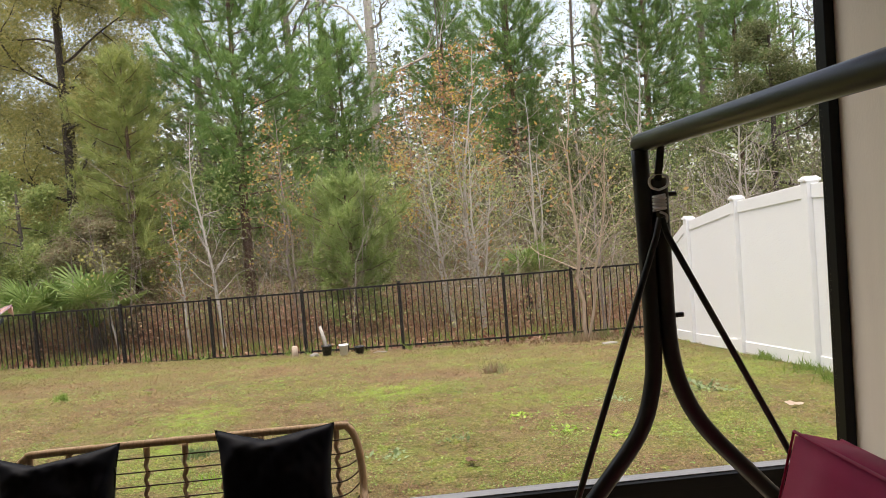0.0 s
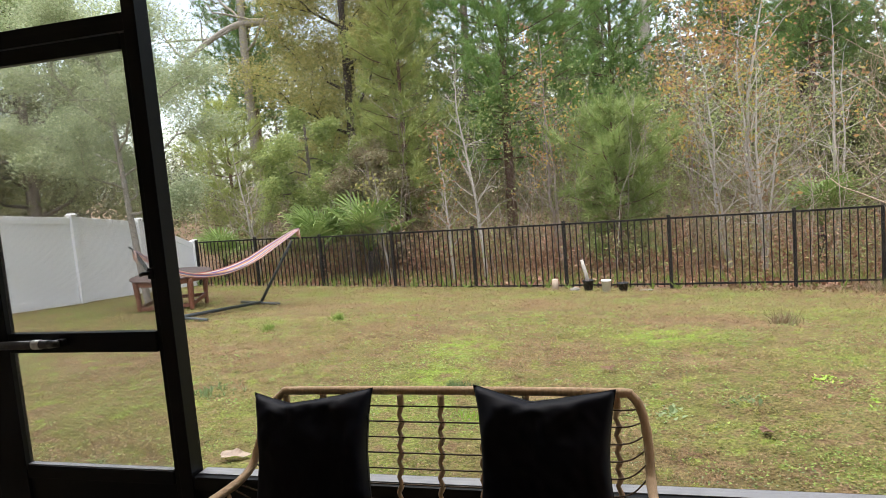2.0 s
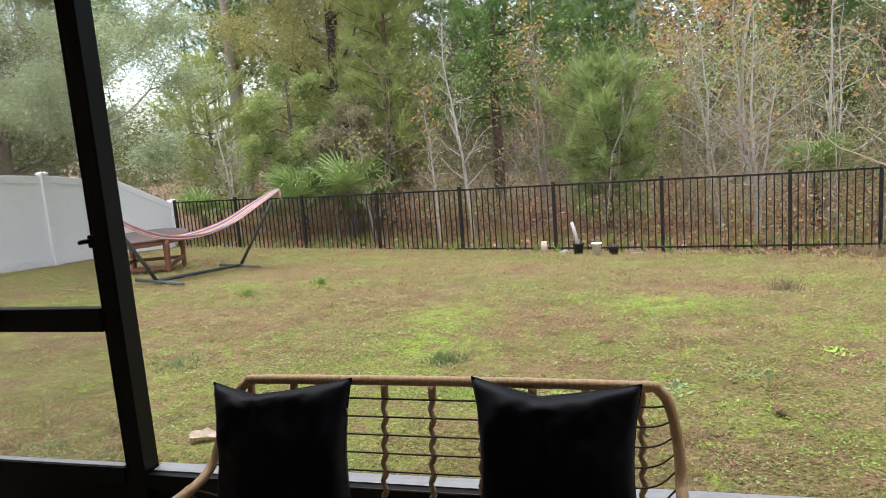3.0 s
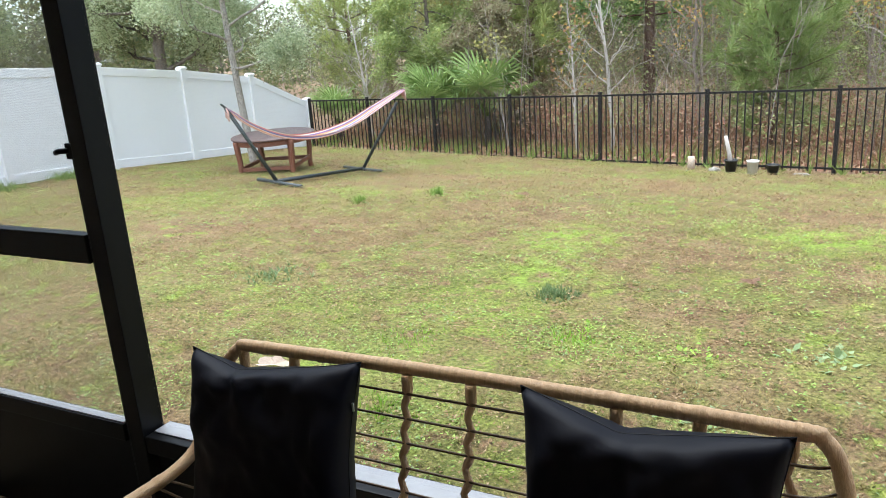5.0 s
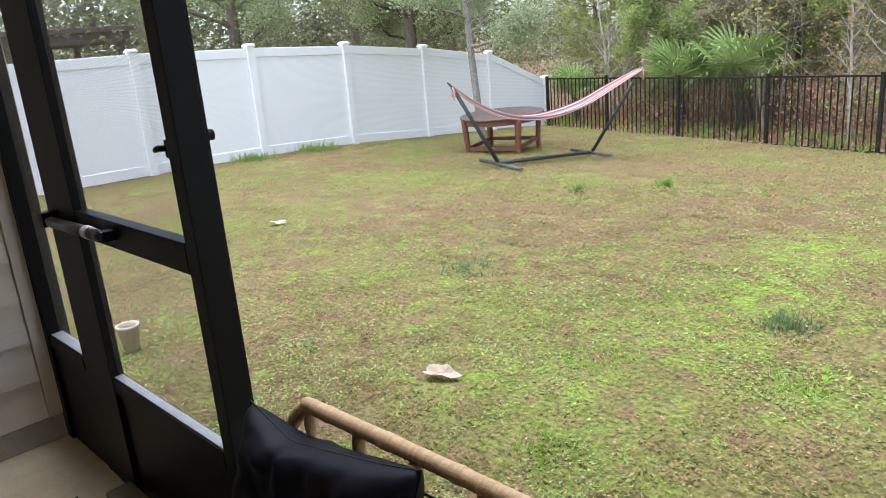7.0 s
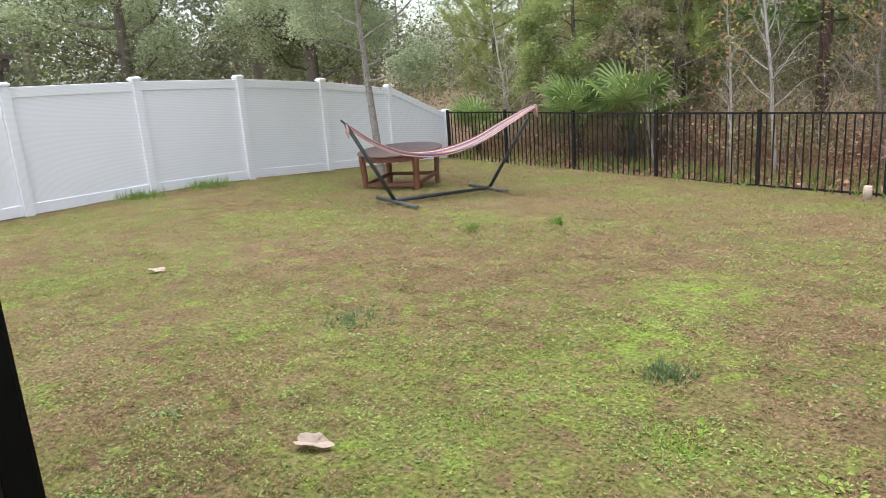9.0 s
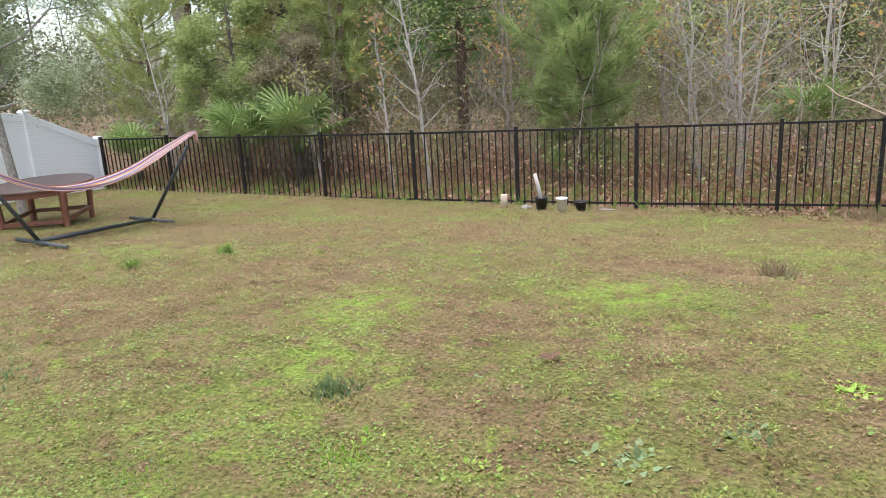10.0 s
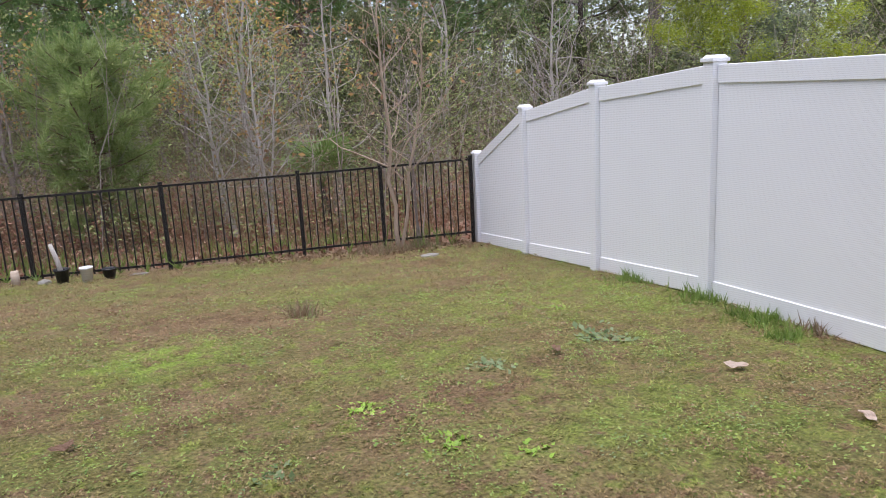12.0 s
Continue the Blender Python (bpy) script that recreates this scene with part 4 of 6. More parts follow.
# ---- black picket fence at the back ----
def picket_fence():
    posts = [(-11.04, 15.80, 0.18), (-9.25, 15.43, 0.205), (-7.46, 15.05, 0.21), (-5.66, 14.65, 0.235), (-3.85, 14.20, 0.265), (-2.07, 13.79, 0.298),
             (-0.28, 13.37, 0.335), (1.58, 13.10, 0.355), (2.75, 12.88, 0.38), (4.09, 12.64, 0.405)]
    f = thing("picket_fence", (-3.87, 14.2, -0.9), "black aluminium picket fence between the lawn and the woods", "fence")
    inv = Matrix.Translation((3.87, -14.2, 0.9))
    bm = boxed(-0.0085, 0.0085, -0.0085, 0.0085, -1.16, -0.02)
    picket = bpy.data.meshes.new("picket")
    bm.to_mesh(picket)
    bm.free()
    picket.materials.append(M_FENCE)
    bm = boxed(-0.027, 0.027, -0.027, 0.027, -1.30, 0.03, 0.003)
    postm = bpy.data.meshes.new("post")
    bm.to_mesh(postm)
    bm.free()
    postm.materials.append(M_FENCE)
    bm = boxed(-0.032, 0.032, -0.032, 0.032, 0.031, 0.046, 0.004)
    capm = bpy.data.meshes.new("post_cap")
    bm.to_mesh(capm)
    bm.free()
    capm.materials.append(M_FENCE)
    for x, y, z in posts:
        p = shared("post", postm, f, inv @ pose(x, y, z, 0, 0, -12))
        shared("post_cap", capm, p, Matrix())
    for (x0, y0, z0), (x1, y1, z1) in zip(posts, posts[1:]):
        a, c = Vector((x0, y0, z0)), Vector((x1, y1, z1))
        d = (c - a).normalized()
        turn = math.degrees(math.atan2(d.y, d.x))
        for dz in (-0.012, -1.115):
            m = Matrix.Translation(a + Vector((0, 0, dz))) @ pose(0, 0, 0, 0, 0, turn)
            slope = (z1 - z0) / (c - a).xy.length
            bm = bmesh.new()
            for v in box(bm, 0.03, (c - a).xy.length - 0.03, -0.013, 0.013, -0.015, 0.015):
                v.co.z += v.co.x * slope
            bmesh.ops.transform(bm, matrix=inv @ m, verts=bm.verts[:])
            part("rail", bm, M_FENCE, f)
        n = max(3, round((c - a).length / 0.113))
        for k in range(1, n):
            q = a.lerp(c, k / n)
            shared("picket", picket, f, inv @ pose(q.x, q.y, q.z, 0, 0, turn))


picket_fence()


# ---- hammock, table ----
def hammock():
    a, c = Vector((-6.58, 8.91, 0)), Vector((-6.48, 10.77, 0))
    ga, gc = ground_z(a.x, a.y), ground_z(c.x, c.y)
    h = thing("hammock", (a.x, a.y, ga), "striped cotton hammock slung on a dark green steel stand", "hammock")
    inv = Matrix.Translation((-a.x, -a.y, -ga))

    def add(name, bm, mat, label=""):
        bmesh.ops.transform(bm, matrix=inv, verts=bm.verts[:])
        return part(name, bm, mat, h, label)

    fa, fc = Vector((a.x, a.y, ga + 0.04)), Vector((c.x, c.y, gc + 0.04))
    add("base_beam", tubed([fa, fc], 0.025, 10), M_STEEL)
    ta, tc = Vector((-6.90, 8.53, 0.73)), Vector((-5.87, 11.08, 0.70))
    add("arm", tubed([fa, fa.lerp(ta, 0.55), ta], 0.024, 10), M_STEEL)
    add("arm", tubed([fc, fc.lerp(tc, 0.55), tc - Vector((0.1, 0.06, 0.18))], 0.024, 10), M_STEEL)
    add("base_foot", tubed([fa + Vector((-0.40, 0.12, -0.01)), fa + Vector((0.55, -0.22, -0.01))], 0.025, 10), M_STEEL)
    add("base_foot", tubed([fc + Vector((-0.42, 0.12, -0.01)), fc + Vector((0.42, -0.16, -0.01))], 0.025, 10), M_STEEL)
    add("hook", tubed([ta, ta + Vector((-0.02, -0.05, 0.05))], 0.012, 6), M_STEEL)
    # sagging cloth
    bm = bmesh.new()
    uv = bm.loops.layers.uv.new("uv")
    w = 12
    low = Vector((-6.50, 9.75, 0.19))
    path = curve_pts([ta, Vector((-6.83, 8.84, 0.47)), Vector((-6.69, 9.26, 0.26)), low, Vector((-6.28, 10.25, 0.28)), Vector((-6.07, 10.68, 0.49)), tc], 8)
    rows = []
    for i, p in enumerate(path):
        t = i / (len(path) - 1)
        half = 0.04 + 0.15 * math.sin(math.pi * t) ** 0.6
        row = []
        for j in range(w + 1):
            s = j / w * 2 - 1
            off = Vector((0.92, -0.38, 0)) * (half * s)
            row.append(bm.verts.new(p + off + Vector((0, 0, 0.07 * (s * s) * math.sin(math.pi * t) + 0.006 * math.sin(9 * s + 3 * t)))))
        rows.append(row)
    for i, (r0, r1) in enumerate(zip(rows, rows[1:])):
        for j in range(w):
            f = bm.faces.new((r0[j], r0[j + 1], r1[j + 1], r1[j]))
            f.smooth = True
            for lp, (uu, vv) in zip(f.loops, ((j, i), (j + 1, i), (j + 1, i + 1), (j, i + 1))):
                lp[uv].uv = (uu / w, vv / len(rows))
    bmesh.ops.solidify(bm, geom=bm.faces[:], thickness=0.006)
    add("cloth", bm, M_STRIPE)
    for e, sg in ((ta, 1), (tc, -1)):
        for k in range(4):
            o = Vector((0.022 * (k - 1.5), -0.012 * (k - 1.5), 0))
            add("tassel", tubed([e + o * 0.4, e + o + Vector((0.0, 0.02 * sg, -0.06)), e + o * 1.3 + Vector((0.0, 0.01 * sg, -0.12 - 0.015 * k))], [0.010, 0.013, 0.006], 6), M_ROPE)


hammock()


def patio_table():
    cx, cy, top = -7.94, 10.61, 0.135
    g = ground_z(cx, cy)
    t = thing("patio_table", (cx, cy, g), "oval red-brown wooden patio table with a weathered top", "table")
    turn = Matrix.Rotation(-1.185, 4, "Z")

    def oval(rings, closed):
        bm = bmesh.new()
        ring = [[bm.verts.new(turn @ Vector((0.80 * s * math.cos(a), 0.606 * s * math.sin(a), z - g))) for a in (2 * math.pi * k / 48 for k in range(48))] for z, s in rings]
        for r0, r1 in zip(ring, ring[1:] + ([] if closed else ring[:1])):
            for k in range(48):
                bm.faces.new((r0[k], r0[(k + 1) % 48], r1[(k + 1) % 48], r1[k]))
        if closed:
            bm.faces.new(ring[0][::-1])
            bm.faces.new(ring[-1])
        bmesh.ops.recalc_face_normals(bm, faces=bm.faces[:])
        return bm

    part("tabletop", oval(((top - 0.03, 0.985), (top - 0.022, 1.0), (top - 0.006, 1.0), (top, 0.985)), True), M_TABLETOP, t, "dark weathered oval top")
    part("apron", oval(((top - 0.105, 0.93), (top - 0.032, 0.93), (top - 0.032, 0.895), (top - 0.105, 0.895)), False), M_TEAK, t)
    for x in (-0.515, 0.515):
        for y in (-0.394, 0.394):
            w = turn @ Vector((x, y, 0))
            foot = ground_z(cx + w.x, cy + w.y) - g - 0.03
            pts = [turn @ Vector((x * f, y * f, foot + (top - 0.034 - g - foot) * h)) for f, h in ((1.0, 0), (0.985, 0.3), (1.01, 0.65), (1.03, 1))]
            part("leg", tubed(curve_pts(pts, 3), [0.043 + 0.0012 * k for k in range(10)], 4), M_TEAK, t)
    for x in (-0.51, 0.51):
        part("stretcher", boxed(x - 0.018, x + 0.018, -0.36, 0.36, 0.08, 0.135, 0.003, turn), M_TEAK, t)
    for y in (-0.39, 0.39):
        part("stretcher", boxed(-0.475, 0.475, y - 0.018, y + 0.018, 0.085, 0.14, 0.003, turn), M_TEAK, t)


patio_table()


# ---- trees ----
def grow(bm, start, heading, length, radius, depth, rng, tips, bend=0.25, forks=(2, 3), shrink=0.68, sides=5, rise=0.1):
    """A limb that tapers, bends and forks; its outer points are gathered in tips."""
    pts, radii = [start.copy()], [radius]
    d = heading.normalized()
    p = start.copy()
    steps = 4
    for k in range(steps):
        d = (d + Vector(rng.normal(size=3)) * bend * 0.5 + Vector((0, 0, rise * 0.5))).normalized()
        p = p + d * (length / steps)
        pts.append(p.copy())
        radii.append(radius * (1 - 0.45 * (k + 1) / steps))
        if depth <= 1:
            tips.append((p.copy(), d.copy()))
    tube(bm, pts, radii, sides, caps=False)
    if depth <= 0:
        return
    for k in range(rng.randint(forks[0], forks[1] + 1)):
        nd = (d + Vector(rng.normal(size=3)) * 0.62).normalized()
        at = pts[-1] if k == 0 else pts[rng.randint(2, len(pts))]
        grow(bm, at, nd, length * shrink * rng.uniform(0.8, 1.15), radii[-1] * 0.85, depth - 1, rng, tips, bend, forks, shrink, max(3, sides - 1), rise)


def mesh_part(name, me, parent, label=""):
    ob = new(name, me)
    ob.parent = parent
    if label:
        ob["label"] = label
    return ob


def oak(at, height, spread, bark, leafmat, seed, count, leaf, label, trunk_r=0.16, clear=0.25, lean=(0, 0), name="oak_tree", loose=1.0):
    rng = np.random.RandomState(seed)
    t = thing(name, at, label, "tree")
    bm = bmesh.new()
    tips = []
    ch = height * clear
    spine = [Vector((lean[0] * s + 0.06 * math.sin(3 * s + seed), lean[1] * s, height * 0.92 * s - 0.15)) for s in np.linspace(0, 1, 9)]
    tube(bm, spine, [trunk_r * (1 - 0.8 * s) + 0.015 for s in np.linspace(0, 1, 9)], 9, caps=False)
    n = 15
    for k in range(n):
        s = clear + (0.98 - clear) * (k + 0.5) / n
        i = min(7, int(s * 8))
        base = spine[i].lerp(spine[i + 1], s * 8 - i)
        a = k * 2.4 + rng.uniform(-0.4, 0.4)
        reach = spread * (math.sin(math.pi * min(1, (s - clear) / (1.02 - clear) * 0.78 + 0.2)) * 0.8 + 0.15)
        grow(bm, base, Vector((math.cos(a), math.sin(a), rng.uniform(0.0, 0.7))), reach * 0.62, trunk_r * 0.36 * (1.15 - s) + 0.012, 2, rng, tips, 0.35, (2, 3), 0.62, 5, 0.06)
    part("trunk", bm, bark, t)
    tp = np.array([p for p, _ in tips])
    count = int(count * 1.7)
    which = rng.randint(0, len(tp), count)
    c = tp[which] + rng.normal(size=(count, 3)) * np.array([0.22, 0.22, 0.16]) * (loose * spread / 3.0)
    me = quads_mesh("crown", leaf_tris(c, leaf * 0.84, rng, 0.2, 0.6), leafmat)
    mesh_part("crown", me, t)
    return t


def pine(at, height, spread, low, seed, label, needles=M_NEEDLE, per=24, length=0.28, width=0.0145, name="pine_tree", bark=None, whorl=0.42):
    rng = np.random.RandomState(seed)
    t = thing(name, at, label, "tree")
    bm = bmesh.new()
    spine = [Vector((0.05 * math.sin(2 * s + seed), 0.04 * math.sin(3 * s), height * s - 0.15 * (1 - s))) for s in np.linspace(0, 1, 9)]
    r0 = 0.012 * height + 0.02
    tube(bm, spine, [r0 * (1 - 0.9 * s) + 0.008 for s in np.linspace(0, 1, 9)], 8, caps=False)
    cs, hs = [], []
    z = low
    while z < height:
        s = z / height
        f = (height - z) / (height - low)
        reach = spread * (0.25 + 0.75 * math.sin(math.pi * min(1.0, 0.62 * f + 0.08))) * rng.uniform(0.55, 1.15)
        nb = rng.randint(4, 7)
        a0 = rng.uniform(0, 6.28)
        for k in range(nb):
            a = a0 + 2 * math.pi * k / nb + rng.uniform(-0.3, 0.3)
            tilt = 0.12 + 0.6 * (1 - f)
            d = Vector((math.cos(a), math.sin(a), tilt)).normalized()
            ln = reach * rng.uniform(0.7, 1.1)
            base = Vector((0, 0, z))
            mid = base + d * ln * 0.5 + Vector((0, 0, -0.05 * ln))
            end = base + d * ln
            tube(bm, [base, mid, end], [0.018 * (0.4 + f), 0.012, 0.005], 4, caps=False)
            nt = max(3, int(ln / 0.16))
            for q in range(nt):
                u = 0.25 + 0.75 * (q + 0.6) / nt
                c = base.lerp(end, u) + Vector(rng.normal(size=3)) * (0.10 * ln * (1.2 - 0.5 * u))
                cs.append(c)
                hs.append((d * 0.7 + Vector((0, 0, 0.45)) + Vector(rng.normal(size=3)) * 0.4).normalized())
        z += whorl * rng.uniform(0.7, 1.2)
    cs.append(Vector((0, 0, height)))
    hs.append(Vector((0, 0, 1)))
    part("trunk", bm, bark or M_PINEBARK, t)
    me = quads_mesh("crown", needle_tris(np.array(cs), np.array(hs), length, width, int(per * 1.8), rng, 0.55, 0.9), needles)
    mesh_part("crown", me, t)
    return t


def bare_tree(at, height, bark, seed, label, trunk_r=0.035, lean=(0.1, 0), leaves=0, leafmat=None, forks=1, name="bare_sapling", spread=0.5, twigs=15):
    rng = np.random.RandomState(seed)
    t = thing(name, at, label, "tree")
    bm = bmesh.new()
    tips = []
    for q in range(forks):
        lx, ly = lean[0] + rng.uniform(-0.25, 0.25) * q, lean[1] + rng.uniform(-0.2, 0.2) * q
        hh = height * (1 - 0.18 * q)
        spine, wob = [], Vector((0, 0, 0))
        for s in np.linspace(0, 1, 13):
            spine.append(Vector((lx * s * hh * 0.3, ly * s * hh * 0.3, hh * s - 0.1)) + wob)
            wob = wob + Vector((rng.normal(), rng.normal(), 0)) * 0.022 * height * 0.3
        rr = trunk_r * (1 - 0.25 * q)
        tube(bm, spine, [rr * (1 - 0.95 * s) + 0.002 for s in np.linspace(0, 1, 13)], 7, caps=False)
        for k in range(twigs):
            s = 0.25 + 0.74 * k / twigs
            i = min(11, int(s * 12))
            base = spine[i].lerp(spine[i + 1], s * 12 - i)
            a = k * 2.4 + q + rng.uniform(-0.5, 0.5)
            grow(bm, base, Vector((math.cos(a), math.sin(a), rng.uniform(0.3, 1.2))), height * spread * 0.30 * (1.15 - s) + 0.15, rr * 0.34 * (1.1 - s) + 0.003, 2, rng, tips, 0.3, (2, 3), 0.66, 4, 0.12)
    part("trunk", bm, bark, t)
    if leaves:
        tp = np.array([p for p, _ in tips])
        c = tp[rng.randint(0, len(tp), leaves)] + rng.normal(size=(leaves, 3)) * 0.10
        mesh_part("foliage", quads_mesh("foliage", leaf_quads(c, 0.082, rng, 0.4, 0.6), leafmat), t)
    return t


def palmetto(at, size, seed, label, stem=0.3, fronds=13):
    """A short stem and fan fronds: an arching stalk and a ring of narrow, drooping leaflets."""
    rng = np.random.RandomState(seed)
    t = thing("palmetto", at, label, "palm")
    part("stem", tubed([(0, 0, -0.1), (0.02, 0, stem * 0.5), (0, 0.02, stem)], [0.09, 0.08, 0.06], 8), M_BARKDARK, t)
    for k in range(fronds):
        a = 2.4 * k + rng.uniform(-0.3, 0.3)
        up = 0.6 + 2.8 * (k + 0.5) / fronds
        d = Vector((math.cos(a), math.sin(a), up)).normalized()
        root = Vector((0, 0, stem))
        hub = root + d * size * rng.uniform(0.42, 0.62)
        d = (d + Vector((math.cos(a), math.sin(a), -0.2)) * 0.35).normalized()
        bm = bmesh.new()
        tube(bm, [(0, 0, stem - 0.03), root.lerp(hub, 0.5) + Vector((0, 0, 0.03)), hub], [0.012, 0.009, 0.006], 4)
        side = d.cross(Vector((0, 0, 1))).normalized()
        nrm = side.cross(d)
        for q in range(23):
            b2 = radians(-125 + 250 * q / 22)
            h = d * math.cos(b2) + side * math.sin(b2)
            ln = size * 0.60 * (0.72 + 0.28 * math.cos(b2)) * rng.uniform(0.88, 1.1)
            w = (side * math.cos(b2) - d * math.sin(b2)) * 0.017 * size + nrm * 0.006
            mid = hub + h * ln * 0.45 + nrm * 0.025
            low = hub + h * ln * 0.78
            tip = hub + h * ln - Vector((0, 0, 0.12 * size * rng.uniform(0.4, 1.3)))
            v = [bm.verts.new(x) for x in (hub, mid + w, mid - w, low + w * 0.7, low - w * 0.7, tip)]
            bm.faces.new((v[0], v[1], v[2]))
            bm.faces.new((v[1], v[3], v[4], v[2]))
            bm.faces.new((v[3], v[5], v[4]))
        part("frond", bm, M_PALM, t)
    return t


def at_ground(x, y):
    return (x, y, ground_z(x, y))


# pines
pine(at_ground(-4.08, 19.7), 10.5, 3.3, 2.6, 11, "tall green loblolly pine behind the fence", per=45)
pine(at_ground(-6.4, 18.0), 6.6, 1.69, 1.6, 12, "young yellow-green pine at the edge of the woods", M_NEEDLE2, per=42)
pine(at_ground(-1.56, 22.0), 7.9, 1.82, 3.4, 13, "slender green pine in the woods", per=39)
pine(at_ground(-1.28, 16.2), 3.4, 1.3, 0.5, 14, "low bushy young pine just behind the fence", M_NEEDLE3, per=48, length=0.3, whorl=0.30)
pine(at_ground(4.2, 25.6), 10.6, 2.16, 4.5, 15, "narrow green pine in the woods", per=39)
pine(at_ground(7.9, 22.6), 10.8, 2.56, 3.5, 16, "full green pine in the woods", per=42)
pine(at_ground(2.3, 30.9), 12.5, 2.29, 6.0, 17, "distant green pine in the woods", per=36)
pine(at_ground(11.6, 24.5), 11.5, 2.70, 4.0, 19, "distant green pine in the woods", per=36)
pine(at_ground(-12.6, 20.0), 4.8, 1.62, 1.0, 20, "young pine near the fence corner", M_NEEDLE2, per=36)
pine(at_ground(-15.5, 27.0), 13.0, 2.97, 5.0, 21, "tall pine in the woods", per=33)

# broadleaf trees
oak(at_ground(-8.76, 20.4), 12.5, 3.4, M_BARKDARK, M_OAK, 31, 62000, 0.095, "yellowing water oak with a dark trunk", 0.15, 0.2, loose=1.5)
oak(at_ground(-10.2, 24.2), 13.5, 3.6, M_BARKDARK, M_OAK, 32, 50000, 0.105, "yellowing oak in the woods", 0.16, 0.2, loose=1.5)
oak(at_ground(-8.85, 17.8), 4.3, 1.7, M_BARK, M_OLIVE, 33, 22620, 0.087, "small yellow-green oak behind the palmettos", 0.07, 0.15)
oak(at_ground(-6.9, 16.9), 3.4, 1.2, M_BARK, M_BRUSH, 34, 12180, 0.081, "small brushy oak behind the fence", 0.05, 0.15)
oak(at_ground(-8.95, 11.3), 5.4, 2.15, M_LICHEN, M_GREYOAK, 35, 52000, 0.058, "young live oak with grey-green leaves standing on the lawn", 0.054, 0.33, (-0.45, 0.1))
oak(at_ground(-18.3, 18.5), 9.5, 3.3, M_BARK, M_GREYOAK, 36, 45240, 0.101, "grey-green live oak beyond the white fence", 0.2, 0.2)
oak(at_ground(-22.0, 14.5), 9.0, 3.8, M_BARK, M_GREYOAK, 37, 41760, 0.112, "grey-green live oak in the next yard", 0.2, 0.2)
oak(at_ground(-20.5, 20.5), 11, 3.8, M_BARKDARK, M_FAR, 38, 41760, 0.112, "dark green oak beyond the white fence", 0.2, 0.15)
oak(at_ground(12.8, 16.6), 7.0, 2.3, M_BARK, M_LIME, 39, 56000, 0.06, "bright lime-green tree beyond the white fence", 0.12, 0.12)
oak(at_ground(13.4, 18.6), 3.9, 1.4, M_BARK, M_SILVER, 40, 24360, 0.071, "silvery green shrub beyond the white fence", 0.06, 0.12, name="shrub")
oak(at_ground(14.0, 16.5), 4.2, 1.5, M_BARK, M_SILVER, 41, 24360, 0.071, "silvery green shrub beyond the white fence", 0.06, 0.12, name="shrub")
oak(at_ground(19.5, 16.0), 8.5, 3.2, M_BARKDARK, M_FAR, 42, 34800, 0.112, "dark green tree beyond the white fence", 0.15, 0.15)
oak(at_ground(9.6, 18.6), 7.2, 2.2, M_BARKDARK, M_FAR, 43, 31320, 0.091, "dark green evergreen in the woods", 0.10, 0.12)
oak(at_ground(4.5, 18.8), 4.6, 1.8, M_BARK, M_FAR, 44, 20880, 0.087, "green brushy tree behind the fence", 0.06, 0.12)

# bare, pale and autumn saplings
bare_tree(at_ground(-3.95, 15.5), 4.9, M_PALE, 51, "slim bare sapling with pale bark", 0.042, (-0.22, 0), spread=0.34, twigs=24)
bare_tree(at_ground(-4.6, 15.4), 3.2, M_PALE, 52, "slim bare sapling with pale bark", 0.033, (-0.22, 0), 260, M_AUTUMN, spread=0.34, twigs=20)
bare_tree(at_ground(1.6, 18.0), 6.8, M_PALE, 53, "sapling with sparse orange autumn leaves", 0.06, (0.1, 0), 3000, M_AUTUMN, 2, spread=0.8)
bare_tree(at_ground(0.3, 18.6), 6.2, M_TWIG, 54, "sapling with rusty brown leaves", 0.05, (0.05, 0), 2200, M_AUTUMN, 2, spread=0.75)
bare_tree(at_ground(0.9, 16.0), 4.6, M_PALE, 55, "bare grey sapling behind the fence", 0.04, (-0.35, 0), forks=2, spread=0.4, twigs=22)
bare_tree(at_ground(1.45, 15.5), 4.2, M_PALE, 56, "bare grey sapling behind the fence", 0.04, (-0.1, 0), 350, M_AUTUMN, forks=3, spread=0.4, twigs=22)
bare_tree(at_ground(2.94, 12.72), 4.6, M_TAN, 57, "slim bare sapling leaning at the fence", 0.036, (-0.06, -0.05), 160, M_AUTUMN, forks=2, spread=0.85, twigs=18)
bare_tree(at_ground(3.35, 12.98), 3.2, M_TWIG, 58, "thin bare sapling at the fence corner", 0.022, (0.1, 0.1), 60, M_BRUSH, forks=3)
bare_tree(at_ground(2.9, 16.6), 5.2, M_PALE, 59, "bare grey sapling behind the fence", 0.045, (0.1, 0), forks=2, spread=0.45)
bare_tree(at_ground(7.8, 16.7), 4.9, M_PALE, 60, "bare silver-grey tree beyond the white fence", 0.06, (-0.1, 0), forks=5, spread=0.9, twigs=16)
bare_tree(at_ground(6.4, 19.5), 7.0, M_PALE, 61, "bare pale tree in the woods", 0.06, (0.1, 0), forks=2, spread=0.6)
bare_tree(at_ground(-10.2, 17.1), 3.4, M_PALE, 62, "leaning grey dead sapling", 0.05, (-0.4, 0.2), forks=2)
bare_tree(at_ground(-6.2, 15.9), 2.4, M_PALE, 63, "thin pale sapling with a few yellow leaves", 0.03, (-0.3, 0), 250, M_OAK)
bare_tree(at_ground(-2.6, 17.2), 5.4, M_TWIG, 64, "sapling with rusty brown leaves", 0.05, (0.1, 0), 1000, M_AUTUMN, 2)

